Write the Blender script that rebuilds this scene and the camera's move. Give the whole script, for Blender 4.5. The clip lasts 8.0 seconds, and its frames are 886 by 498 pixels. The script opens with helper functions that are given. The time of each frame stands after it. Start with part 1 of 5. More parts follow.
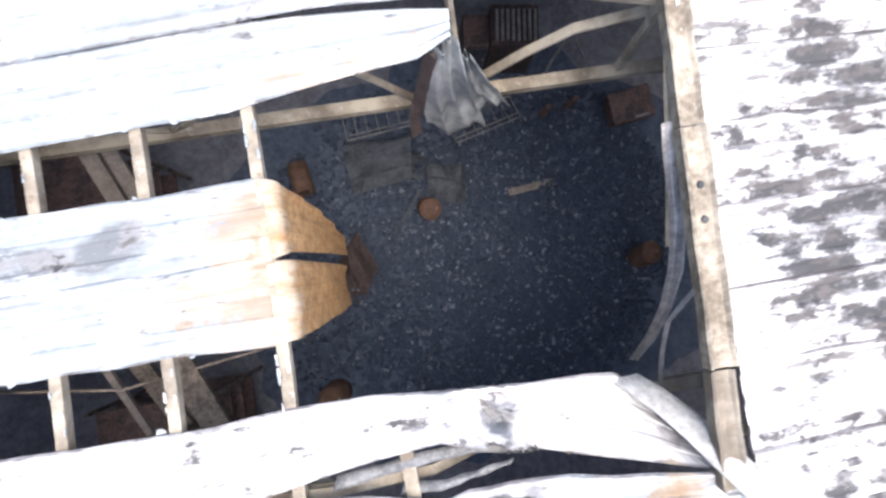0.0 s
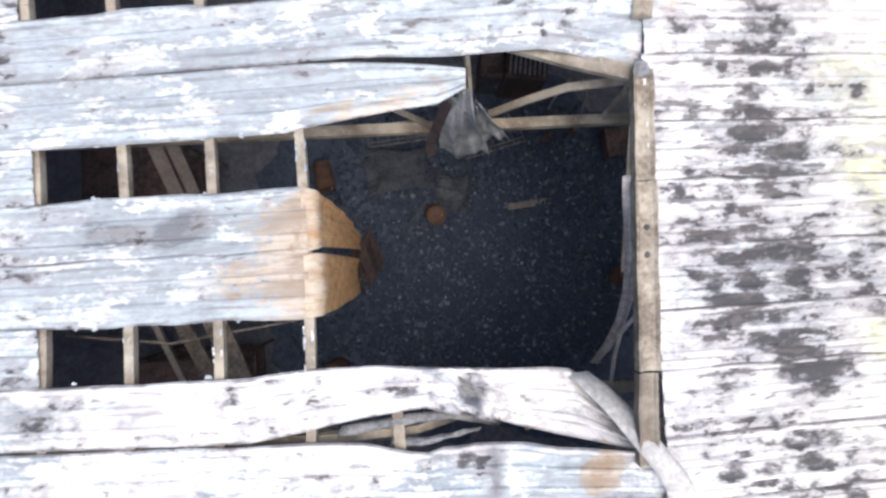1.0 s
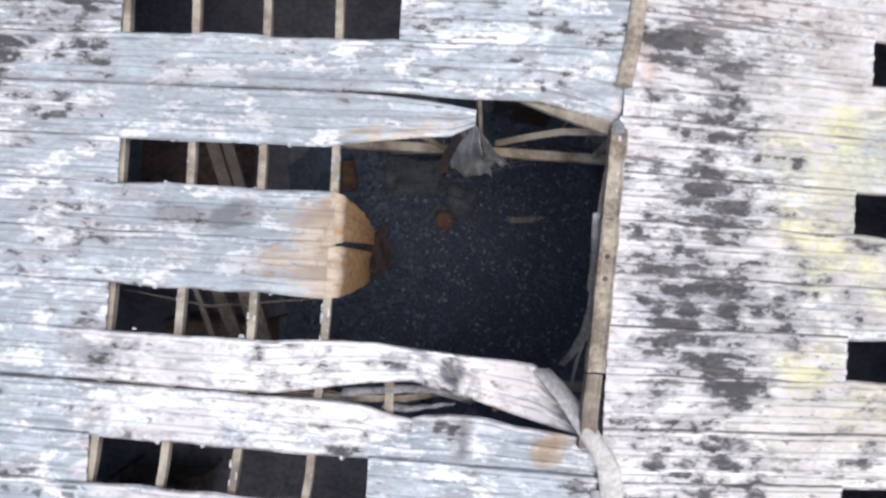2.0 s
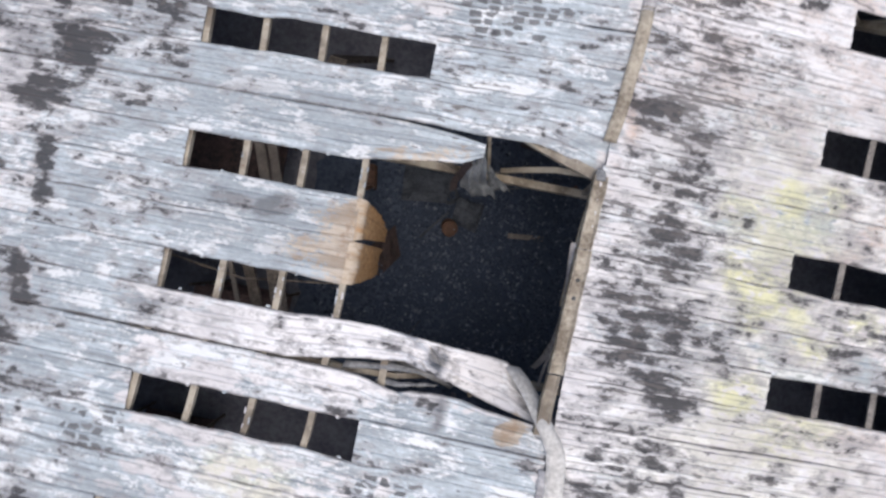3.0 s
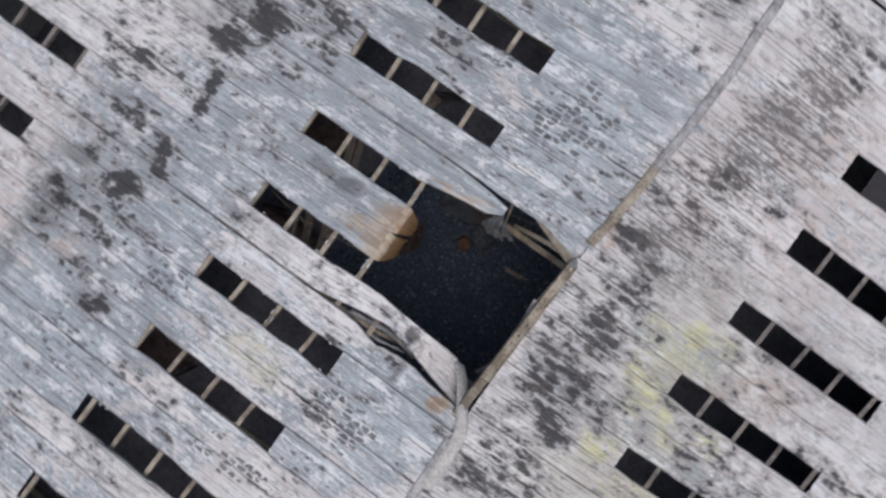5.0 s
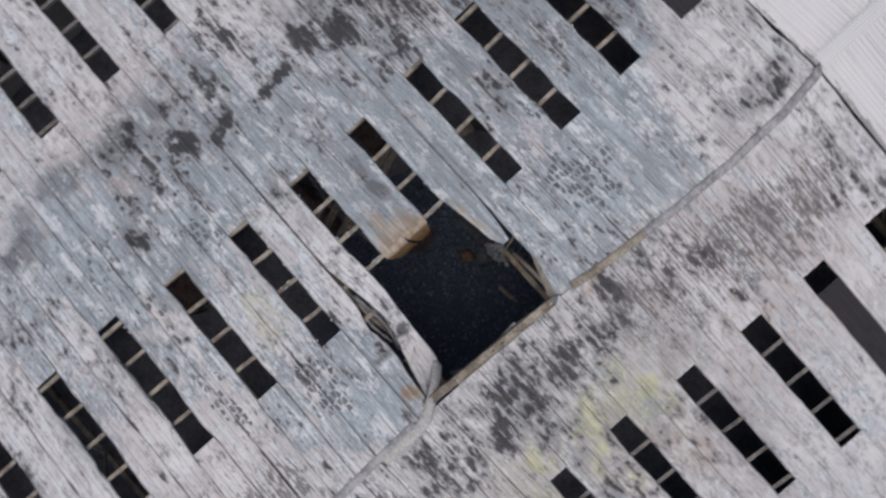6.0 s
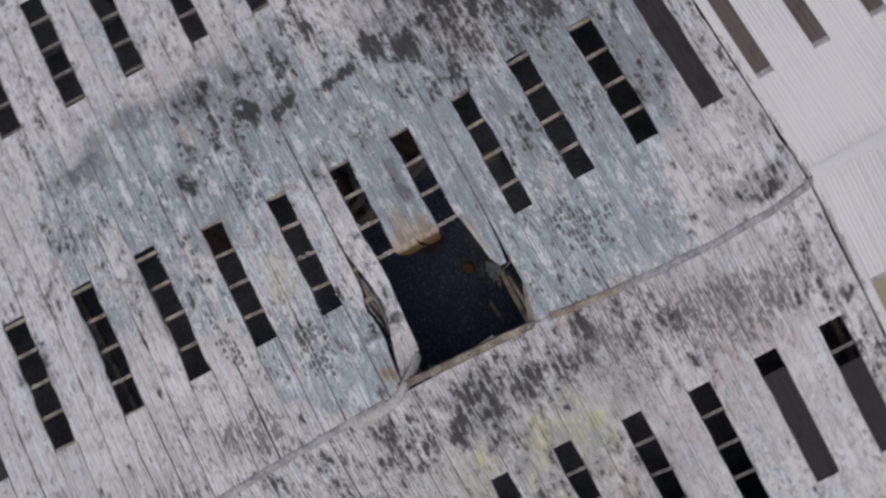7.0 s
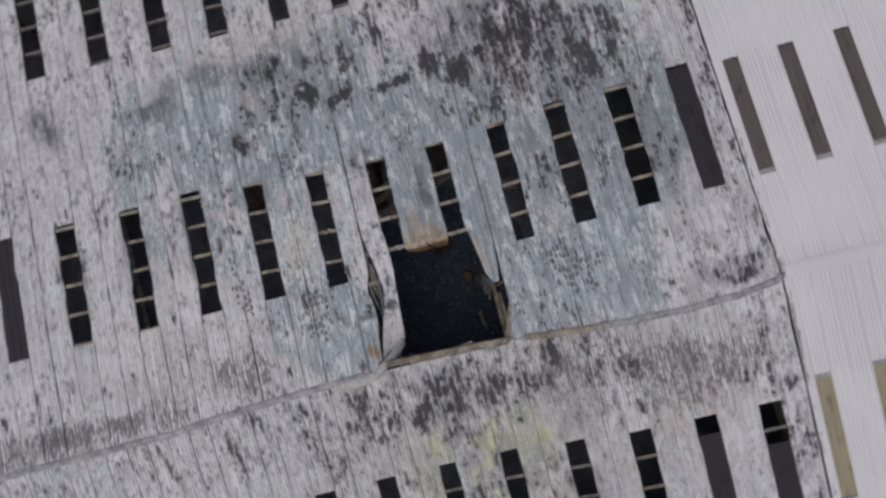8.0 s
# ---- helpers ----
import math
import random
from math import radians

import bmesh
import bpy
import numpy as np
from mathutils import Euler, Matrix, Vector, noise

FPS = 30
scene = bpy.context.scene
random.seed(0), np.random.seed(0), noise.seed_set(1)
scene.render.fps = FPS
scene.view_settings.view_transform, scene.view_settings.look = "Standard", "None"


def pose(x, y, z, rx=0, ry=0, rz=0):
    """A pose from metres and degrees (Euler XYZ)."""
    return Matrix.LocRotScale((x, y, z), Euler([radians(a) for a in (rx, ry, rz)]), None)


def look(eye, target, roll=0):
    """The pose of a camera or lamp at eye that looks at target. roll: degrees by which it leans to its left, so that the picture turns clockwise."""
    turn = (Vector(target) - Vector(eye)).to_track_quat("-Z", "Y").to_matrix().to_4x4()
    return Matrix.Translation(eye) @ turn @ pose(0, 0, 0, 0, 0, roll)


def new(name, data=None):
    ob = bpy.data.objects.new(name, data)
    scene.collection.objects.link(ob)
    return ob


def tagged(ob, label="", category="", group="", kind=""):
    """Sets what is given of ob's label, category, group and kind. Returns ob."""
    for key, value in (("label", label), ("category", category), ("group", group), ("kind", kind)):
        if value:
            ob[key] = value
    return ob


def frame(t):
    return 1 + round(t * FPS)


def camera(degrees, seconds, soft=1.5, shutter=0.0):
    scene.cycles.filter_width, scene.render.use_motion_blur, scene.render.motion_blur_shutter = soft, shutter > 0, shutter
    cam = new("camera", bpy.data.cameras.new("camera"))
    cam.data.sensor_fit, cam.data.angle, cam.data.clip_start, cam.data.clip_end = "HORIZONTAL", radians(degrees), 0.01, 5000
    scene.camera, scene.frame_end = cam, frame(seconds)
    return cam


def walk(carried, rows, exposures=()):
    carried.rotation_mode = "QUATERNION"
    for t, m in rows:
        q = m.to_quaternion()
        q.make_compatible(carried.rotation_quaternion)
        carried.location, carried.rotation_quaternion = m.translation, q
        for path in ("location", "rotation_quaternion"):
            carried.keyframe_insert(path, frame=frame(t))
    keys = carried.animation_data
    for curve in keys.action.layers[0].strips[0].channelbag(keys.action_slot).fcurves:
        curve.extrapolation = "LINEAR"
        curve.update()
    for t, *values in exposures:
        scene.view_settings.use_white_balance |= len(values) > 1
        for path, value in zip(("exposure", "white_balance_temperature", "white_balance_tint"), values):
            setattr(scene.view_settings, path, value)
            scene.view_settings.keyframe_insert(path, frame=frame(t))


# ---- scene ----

# camera and its flight: seconds, place, turn
cam = camera(80.0, 8.0, soft=2.6, shutter=0.6)
PATH = [
    (0.0, -3.444, -0.172, 15.041, 2.435, -2.280, -8.862),
    (0.5, -3.424, -0.117, 15.868, 2.210, -2.241, -6.124),
    (1.0, -3.457, -0.070, 16.804, 1.877, -2.186, -3.120),
    (1.5, -3.359, -0.025, 17.755, 1.540, -1.645, 0.226),
    (3.0, -3.272, 0.150, 20.737, 1.306, -0.858, 10.938),
    (3.5, -3.210, 0.186, 21.906, 1.345, -0.516, 15.967),
    (4.0, -3.265, 0.362, 23.159, 0.778, -0.203, 22.003),
    (4.5, -3.300, 0.593, 24.282, 0.389, 0.267, 28.589),
    (6.0, -3.635, 1.454, 27.753, -0.169, 1.647, 47.782),
    (6.5, -3.689, 1.619, 28.934, 0.281, 2.111, 54.343),
    (7.0, -3.646, 1.733, 30.216, 0.700, 2.552, 61.561),
    (7.5, -3.739, 1.974, 31.518, 0.980, 3.033, 68.407),
    (8.0, -3.901, 2.295, 32.811, 0.957, 3.652, 75.488),
]
EXPOSURE = [(t, stops, 6850, 8) for t, stops in ((0.0, 1.95), (0.5, 1.56), (1.0, 1.25), (1.5, 1.03), (3.0, 0.64), (4.5, 0.14), (6.0, -0.20), (8.0, -0.58))]
walk(cam, [(t, pose(*p)) for t, *p in PATH], EXPOSURE)

# light: bright overcast sky with a veiled sun
world = bpy.data.worlds.new("overcast")
world.use_nodes = True
scene.world = world
wn = world.node_tree
sky = wn.nodes.new("ShaderNodeTexSky")
sky.sky_type, sky.sun_disc = "NISHITA", False
sky.sun_elevation, sky.sun_rotation = radians(78), radians(141)
sky.air_density, sky.dust_density, sky.ozone_density = 0.7, 3.0, 0.6
wn.links.new(sky.outputs[0], wn.nodes["Background"].inputs[0])
wn.nodes["Background"].inputs[1].default_value = 0.15
sun = new("sun", bpy.data.lights.new("sun", "SUN"))
sun.data.energy, sun.data.angle, sun.data.color = 0.8, radians(75), (1.0, 0.96, 0.92)
sun.matrix_world = look((3.2, -4, 23.5), (0, 0, 0))


# ---- materials ----
class Nodes:
    """Short hand for building node trees."""

    def __init__(self, name):
        self.mat = bpy.data.materials.new(name)
        self.mat.use_nodes = True
        self.tree = self.mat.node_tree
        self.bsdf = self.tree.nodes["Principled BSDF"]
        self.pos = self.tree.nodes.new("ShaderNodeNewGeometry").outputs["Position"]

    def put(self, socket, value):
        if isinstance(value, bpy.types.NodeSocket):
            self.tree.links.new(value, socket)
        elif isinstance(value, tuple) and len(value) == 3 and socket.type == "RGBA":
            socket.default_value = (*value, 1)
        else:
            socket.default_value = value

    def math(self, op, a, b=0.0, c=0.0, clamp=False):
        n = self.tree.nodes.new("ShaderNodeMath")
        n.operation, n.use_clamp = op, clamp
        for s, v in zip(n.inputs, (a, b, c)):
            self.put(s, v)
        return n.outputs[0]

    def scaled(self, sx, sy, sz, off=(0, 0, 0), src=None):
        n = self.tree.nodes.new("ShaderNodeMapping")
        self.put(n.inputs["Vector"], src or self.pos)
        n.inputs["Scale"].default_value, n.inputs["Location"].default_value = (sx, sy, sz), off
        return n.outputs[0]

    def noise(self, vec, scale, detail=3.0, rough=0.55, distort=0.0):
        n = self.tree.nodes.new("ShaderNodeTexNoise")
        self.put(n.inputs["Vector"], vec)
        for k, v in (("Scale", scale), ("Detail", detail), ("Roughness", rough), ("Distortion", distort)):
            n.inputs[k].default_value = v
        return n.outputs["Fac"]

    def ramp(self, fac, lo, hi):
        n = self.tree.nodes.new("ShaderNodeMapRange")
        n.interpolation_type = "SMOOTHSTEP"
        self.put(n.inputs["Value"], fac)
        self.put(n.inputs["From Min"], lo)
        self.put(n.inputs["From Max"], hi)
        return n.outputs["Result"]

    def mix(self, fac, a, b, blend="MIX"):
        n = self.tree.nodes.new("ShaderNodeMix")
        n.data_type, n.blend_type = "RGBA", blend
        self.put(n.inputs["Factor"], fac)
        self.put(n.inputs["A"], a)
        self.put(n.inputs["B"], b)
        return n.outputs["Result"]

    def spots(self, rows):
        """Soft patches on the roof: centre x, y, half sizes, amount."""
        total = None
        for x, y, rx, ry, amount in rows:
            sub = self.tree.nodes.new("ShaderNodeMapping")
            self.put(sub.inputs["Vector"], self.pos)
            sub.inputs["Scale"].default_value = (1 / rx, 1 / ry, 0)
            sub.inputs["Location"].default_value = (-x / rx, -y / ry, 0)
            ln = self.tree.nodes.new("ShaderNodeVectorMath")
            ln.operation = "LENGTH"
            self.put(ln.inputs[0], sub.outputs[0])
            m = self.math("MULTIPLY", self.ramp(ln.outputs["Value"], 1.25, 0.45), amount)
            total = m if total is None else self.math("ADD", total, m)
        return total

    def worn(self, name):
        """The three channels of a wear map laid on the sheets."""
        n = self.tree.nodes.new("ShaderNodeAttribute")
        n.attribute_name = name
        s = self.tree.nodes.new("ShaderNodeSeparateColor")
        self.put(s.inputs[0], n.outputs["Color"])
        return s.outputs[0], s.outputs[1], s.outputs[2]

    def random(self):
        return self.tree.nodes.new("ShaderNodeObjectInfo").outputs["Random"]

    def across(self):
        """0 to 1 across one sheet."""
        n = self.tree.nodes.new("ShaderNodeUVMap")
        s = self.tree.nodes.new("ShaderNodeSeparateXYZ")
        self.put(s.inputs[0], n.outputs[0])
        return s.outputs["Y"]

    def bump(self, height, strength, distance=0.01):
        n = self.tree.nodes.new("ShaderNodeBump")
        self.put(n.inputs["Height"], height)
        n.inputs["Strength"].default_value, n.inputs["Distance"].default_value = strength, distance
        self.put(self.bsdf.inputs["Normal"], n.outputs[0])

    def done(self, colour, rough=0.6, metal=0.0, alpha=None):
        self.put(self.bsdf.inputs["Base Color"], colour)
        self.put(self.bsdf.inputs["Roughness"], rough)
        self.put(self.bsdf.inputs["Metallic"], metal)
        return self.mat


# wear on the roof, zone by zone: centre x, y, half sizes, amount
SOOT_WEST = [(-12.6, 3.7, 0.9, 0.7, 0.30), (-13.7, 2.3, 0.8, 0.45, 0.27), (-16.5, 2.2, 0.6, 0.4, 0.25), (-12.9, 0.7, 0.3, 0.5, 0.36), (-12.8, -0.2, 0.28, 0.5, 0.32), (-13.5, -1.5, 0.5, 0.35, 0.27),
             (-12.9, -2.2, 0.4, 0.5, 0.32), (-15.3, -3.2, 0.4, 0.35, 0.26), (-15.3, -5.1, 1.0, 0.8, 0.20), (-14.5, -4.0, 0.4, 0.4, 0.26), (-16.1, -0.1, 1.0, 0.7, 0.14), (-15.1, -1.6, 0.8, 0.5, 0.15),
             (-9.7, -2.3, 0.9, 0.38, 0.20), (-8.2, 0.7, 0.45, 0.13, 0.36), (-7.0, 0.72, 0.5, 0.13, 0.36), (-7.4, 6.4, 0.5, 0.45, 0.24), (-13.7, -3.7, 0.7, 0.25, 0.22)]
SOOT_SOUTH = [(-11.4, -4.3, 0.7, 0.35, 0.24), (-13.0, -5.5, 0.25, 0.22, 0.28), (-12.4, -5.2, 0.25, 0.22, 0.28), (-12.0, -7.5, 0.75, 0.6, 0.32), (-13.0, -8.3, 0.25, 0.22, 0.30), (-8.6, -5.8, 0.4, 0.6, 0.14),
              (-15.1, -6.5, 0.7, 0.7, 0.20), (-7.1, -5.2, 0.25, 0.18, 0.20), (-2.5, -3.6, 0.2, 0.3, 0.36), (-2.8, -3.2, 0.2, 0.22, 0.34), (-2.9, -4.3, 0.35, 0.17, 0.28), (-2.62, -2.05, 0.15, 0.3, 0.15),
              (-13.3, -3.6, 0.8, 0.3, 0.26), (-13.3, -2.1, 0.25, 1.0, 0.22), (-13.1, 0.1, 0.3, 0.9, 0.20), (-12.3, -4.5, 0.9, 0.4, 0.22), (-10.8, -6.1, 0.7, 0.8, 0.13)]
SOOT_NORTH = [(-13.5, 2.6, 0.9, 0.8, 0.20), (-14.4, 4.6, 1.6, 1.8, 0.24), (-13.9, 7.3, 2.0, 2.5, 0.32), (-12.7, 10.2, 1.9, 1.6, 0.20), (-11.0, 5.1, 1.4, 1.4, 0.17), (-0.4, 13.0, 0.5, 2.0, 0.18), (-11.4, 8.0, 1.6, 2.4, 0.16),
              (-7.2, 9.0, 1.8, 0.5, 0.15), (-8.5, 11.6, 3.5, 1.2, 0.12), (-5.5, 0.6, 4.0, 4.0, -0.06), (-2.0, 7.0, 1.8, 3.6, -0.04), (-3.8, -13.0, 4.0, 6.0, -0.07), (-8.0, 14.5, 7.0, 0.35, 0.16), (-14.6, -2.0, 3.2, 5.0, 0.07), (-11.0, -6.5, 3.0, 3.0, 0.05)]
SOOT_EAST = [(1.2, 10.2, 0.4, 0.4, 0.16), (1.9, 10.4, 0.5, 0.3, 0.16), (3.3, 10.2, 0.6, 0.4, 0.12), (4.5, 8.3, 0.59, 0.44, 0.34), (0.9, 6, 0.52, 0.62, 0.24), (0.5, 4.8, 0.33, 0.38, 0.24), (1.1, 4.5, 0.59, 0.44, 0.24),
             (2.6, 4.3, 0.78, 0.5, 0.20), (0.6, 3.4, 0.45, 0.44, 0.18), (2.4, 3.1, 0.78, 0.62, 0.16), (1.9, 1.7, 0.78, 0.75, 0.13), (1.1, 0.8, 0.65, 0.62, 0.20), (1, -0.7, 0.78, 0.75, 0.16), (2.2, -0.1, 0.78, 0.75, 0.14),
             (1.8, -1.4, 1.2, 0.75, 0.13), (2.6, -1.9, 0.9, 0.6, 0.16), (7.8, 0.6, 0.5, 0.35, 0.15), (4.5, 2.3, 0.7, 0.6, -0.12), (0.5, 1.5, 0.3, 0.5, -0.15)]
SOOT_EAST_SOUTH = [(1.7, -0.5, 2.5, 4.6, 0.12), (2.2, 7.5, 2, 2.5, 0.06), (2.2, -4, 1.6, 1.4, 0.16), (1.4, -6.2, 1.2, 1.5, 0.12), (3, -7.5, 1.5, 2, 0.10), (5.4, -2.4, 1, 0.6, 0.14), (8.5, 9, 5, 5, -0.10), (7.5, 1.5, 3.5, 5.5, 0.06), (9, 14.3, 6, 0.45, 0.16), (3.5, 13.6, 2, 0.8, 0.10)]
SOOT = SOOT_WEST + SOOT_SOUTH + SOOT_NORTH + SOOT_EAST + SOOT_EAST_SOUTH
SMEAR = [(-15.9, -17.1, 1.0, 1.1, 0.7), (-14.8, -16.5, 0.6, 0.8, 0.6), (-14.9, -11.0, 0.7, 1.1, 0.8), (-15.1, -12.5, 0.45, 0.9, 0.7), (-15.9, -8.0, 0.6, 0.9, 0.9), (-15.3, -5.6, 0.8, 1.3, 0.8), (-15.6, -3.6, 0.7, 0.6, 0.7),
         (-14.4, 6.2, 2.4, 4.0, 0.95), (-15.3, -5.0, 1.2, 1.0, 0.4), (-8.5, 9.0, 3.6, 2.8, 0.5), (-7.5, 12.3, 4.0, 1.8, 0.5), (3.3, 10.2, 2.0, 0.35, 0.4), (4.4, 8.3, 0.5, 0.4, 0.5), (-12.2, -7.4, 0.9, 0.7, 0.45),
         (-0.6, 13.0, 0.8, 2.2, 0.6), (-0.5, -20.0, 0.6, 5.0, 0.3), (1.6, -1.0, 1.6, 2.4, 0.35), (1.8, 4.2, 1.4, 1.4, 0.3)]
SMEAR += [(-8.6, -10.4, 2.4, 1.1, 0.6), (-7.8, -13.6, 2.6, 1.0, 0.6), (-7.8, -16.9, 2.6, 0.9, 0.5), (-8.5, -12.0, 1.4, 0.5, 0.35), (-9.5, -7.4, 1.6, 0.9, 0.35), (-14.5, -3.0, 3.0, 3.0, 0.25), (-11.5, 4.0, 2.0, 3.0, 0.25), (-7.5, 6.1, 3.5, 0.8, 0.3), (8.5, 4.5, 3.0, 0.9, 0.2), (4.0, 2.0, 3.6, 5.0, 0.22), (3.0, 8.0, 2.5, 4.0, 0.1), (-7.0, 3.1, 3.4, 0.9, 0.5), (-7.4, 0.3, 3.4, 1.0, 0.5), (-8.5, 5.9, 3.5, 0.6, 0.3), (-11.5, -1.0, 1.6, 2.2, 0.1)]
SMEAR += [(-15.0, -12.0, 0.6, 0.7, 0.6), (-15.8, -10.6, 0.7, 0.9, 0.65), (-16.2, -8.6, 0.6, 1.2, 0.7), (-15.9, -6.3, 0.5, 1.3, 0.7), (-16.4, -4.8, 0.6, 0.8, 0.5), (-15.7, -17.4, 1.0, 0.7, 0.55), (-12.4, -7.5, 0.6, 0.6, 0.6), (-9.6, -6.6, 1.2, 0.5, 0.4),
          (-8.4, 0.68, 0.6, 0.26, 1.5), (-7.2, 0.7, 0.5, 0.26, 1.5), (-9.6, -2.1, 0.9, 0.4, 0.8), (-8.3, -2.1, 0.7, 0.3, 0.7), (-2.59, -3.22, 0.18, 0.4, 1.3), (-2.71, -2.11, 0.25, 0.3, 1.2), (7.5, 2.0, 4.5, 7.0, 0.20), (6.0, -5.0, 4.0, 3.0, 0.15), (3.0, -1.0, 2.0, 2.5, 0.15)]
BARE = [(-8.4, 2.6, 4.8, 4.6, 0.95), (-1.8, 6.6, 2.6, 4.4, 1.0), (-1.4, -4.9, 1.6, 2.0, 0.9), (-11.0, -0.6, 2.0, 3.0, 0.6), (-9.5, 10.5, 5.0, 3.5, 0.7), (-2.5, -4.0, 2.5, 1.0, 0.6), (3.2, 2.4, 0.9, 0.8, 0.4), (-13.5, -3.0, 3.5, 6.0, 0.5), (-10.5, -9.5, 5.0, 5.0, 0.4),
        (-6.5, 9.0, 4.0, 4.0, 0.8), (-7.6, 0.3, 3.4, 1.6, 0.9), (-7.0, -6.0, 4.5, 3.0, 0.3), (-3.5, -6.5, 2.5, 2.2, 0.4), (-3.4, 3.4, 3.0, 1.0, 0.5), (-12.5, -6.5, 3.5, 4.5, 0.5), (-14.5, -11.0, 3.0, 4.0, 0.45), (5.1, 2.8, 0.8, 0.6, 1.0), (7.2, -0.6, 0.8, 0.5, 0.8)]
CRACK = [(-3.0, -5.5, 1.2, 1.0, 1.3), (-3.2, -7.6, 1.2, 0.9, 0.6), (-10.6, -5.3, 1.2, 0.8, 0.9), (-5.9, 6.9, 0.9, 0.45, 1.1), (-2.5, 6.5, 1.8, 1.7, 0.85), (-9.7, -8.6, 1.0, 0.6, 0.7), (-7.0, -6.0, 1.6, 0.7, 0.4), (-5.2, -8.8, 1.8, 0.8, 0.7), (-12.3, -9.0, 1.5, 1.5, 0.5),
         (-7.2, 9.0, 1.6, 0.6, 0.6), (-12.6, 4.0, 1.4, 1.2, 0.4)]
DASH = [(1.4, 1.0, 1.6, 4.5, 0.6), (2.2, 6.4, 2.2, 3.0, 0.75), (3.2, 10.8, 2.0, 3.0, 0.95), (-0.4, -20.2, 1.0, 3.2, 1.0), (-0.4, -17.0, 0.9, 2.4, 0.9), (-0.5, -14.0, 0.8, 2.4, 0.9), (-2.1, -12.2, 1.5, 2.4, 0.5), (-1.5, -9.3, 1.4, 1.7, 1.1),
        (-3.4, 5.0, 1.6, 2.0, 0.4), (-12.3, 7.0, 2.6, 3.6, 0.6), (-8.0, 9.5, 4.0, 2.0, 0.4), (-12.0, -12.0, 3.0, 4.0, 0.2), (4.0, -5.0, 3.0, 4.0, 0.35), (1.5, -12.0, 2.0, 6.0, 0.5), (-7.0, 13.6, 5.0, 0.9, 0.5)]
YELLOW = [(4.6, 3.2, 0.6, 0.4, 0.9), (5.8, 3.3, 0.5, 0.4, 0.9), (3.8, 1.2, 0.7, 0.4, 1.0), (4.1, 0.5, 0.7, 0.5, 1.0), (5.7, -0.1, 0.6, 0.4, 0.9), (6.8, 0.5, 0.6, 0.4, 0.8), (4.0, -1.5, 0.6, 0.4, 0.7), (5.2, 0.6, 0.6, 0.4, 0.8), (5.7, -2.2, 1.2, 0.7, 0.5),
          (-6.5, -5.6, 1.4, 0.7, 0.35), (4.6, 1.9, 1.4, 1.2, 0.4), (3.4, 2.6, 0.5, 0.5, 0.5), (4.5, 1.5, 3.8, 4.4, 0.16), (4.5, -4.0, 4.0, 3.0, 0.18)]
PINK = [(8.5, 0.0, 5.0, 6.0, 0.22), (0.45, 3.6, 0.2, 0.9, 0.7), (5.0, 4.0, 5.5, 8.0, 0.14), (6.5, 3.4, 2.0, 1.2, 0.2), (7.0, -1.8, 2.0, 0.7, 0.3), (-14.0, -6.4, 0.7, 0.5, 0.8), (4.0, 8.5, 4.5, 5.0, 0.35), (-16.5, -5.0, 2.5, 4.0, 0.3), (-4.0, -12.0, 3.5, 5.0, 0.2), (7.5, 2.8, 1.4, 0.5, 0.6), (6.4, 1.6, 0.8, 0.5, 0.6), (-9.4, -8.5, 1.0, 0.5, 0.5), (0.5, 4.6, 0.25, 1.2, 0.8)]
RUST = [(-1.05, -3.42, 0.30, 0.30, 1.1), (-0.82, -3.12, 0.28, 0.20, 1.0), (-5.9, -0.3, 1.2, 0.7, 0.52), (-5.6, 0.75, 0.9, 0.55, 0.42), (-5.25, 0.3, 0.4, 1.2, 0.55), (-4.4, 2.45, 0.8, 0.25, 0.6), (-3.3, 2.75, 0.8, 0.3, 0.5), (-5.2, -3.05, 0.35, 0.2, 0.4)]


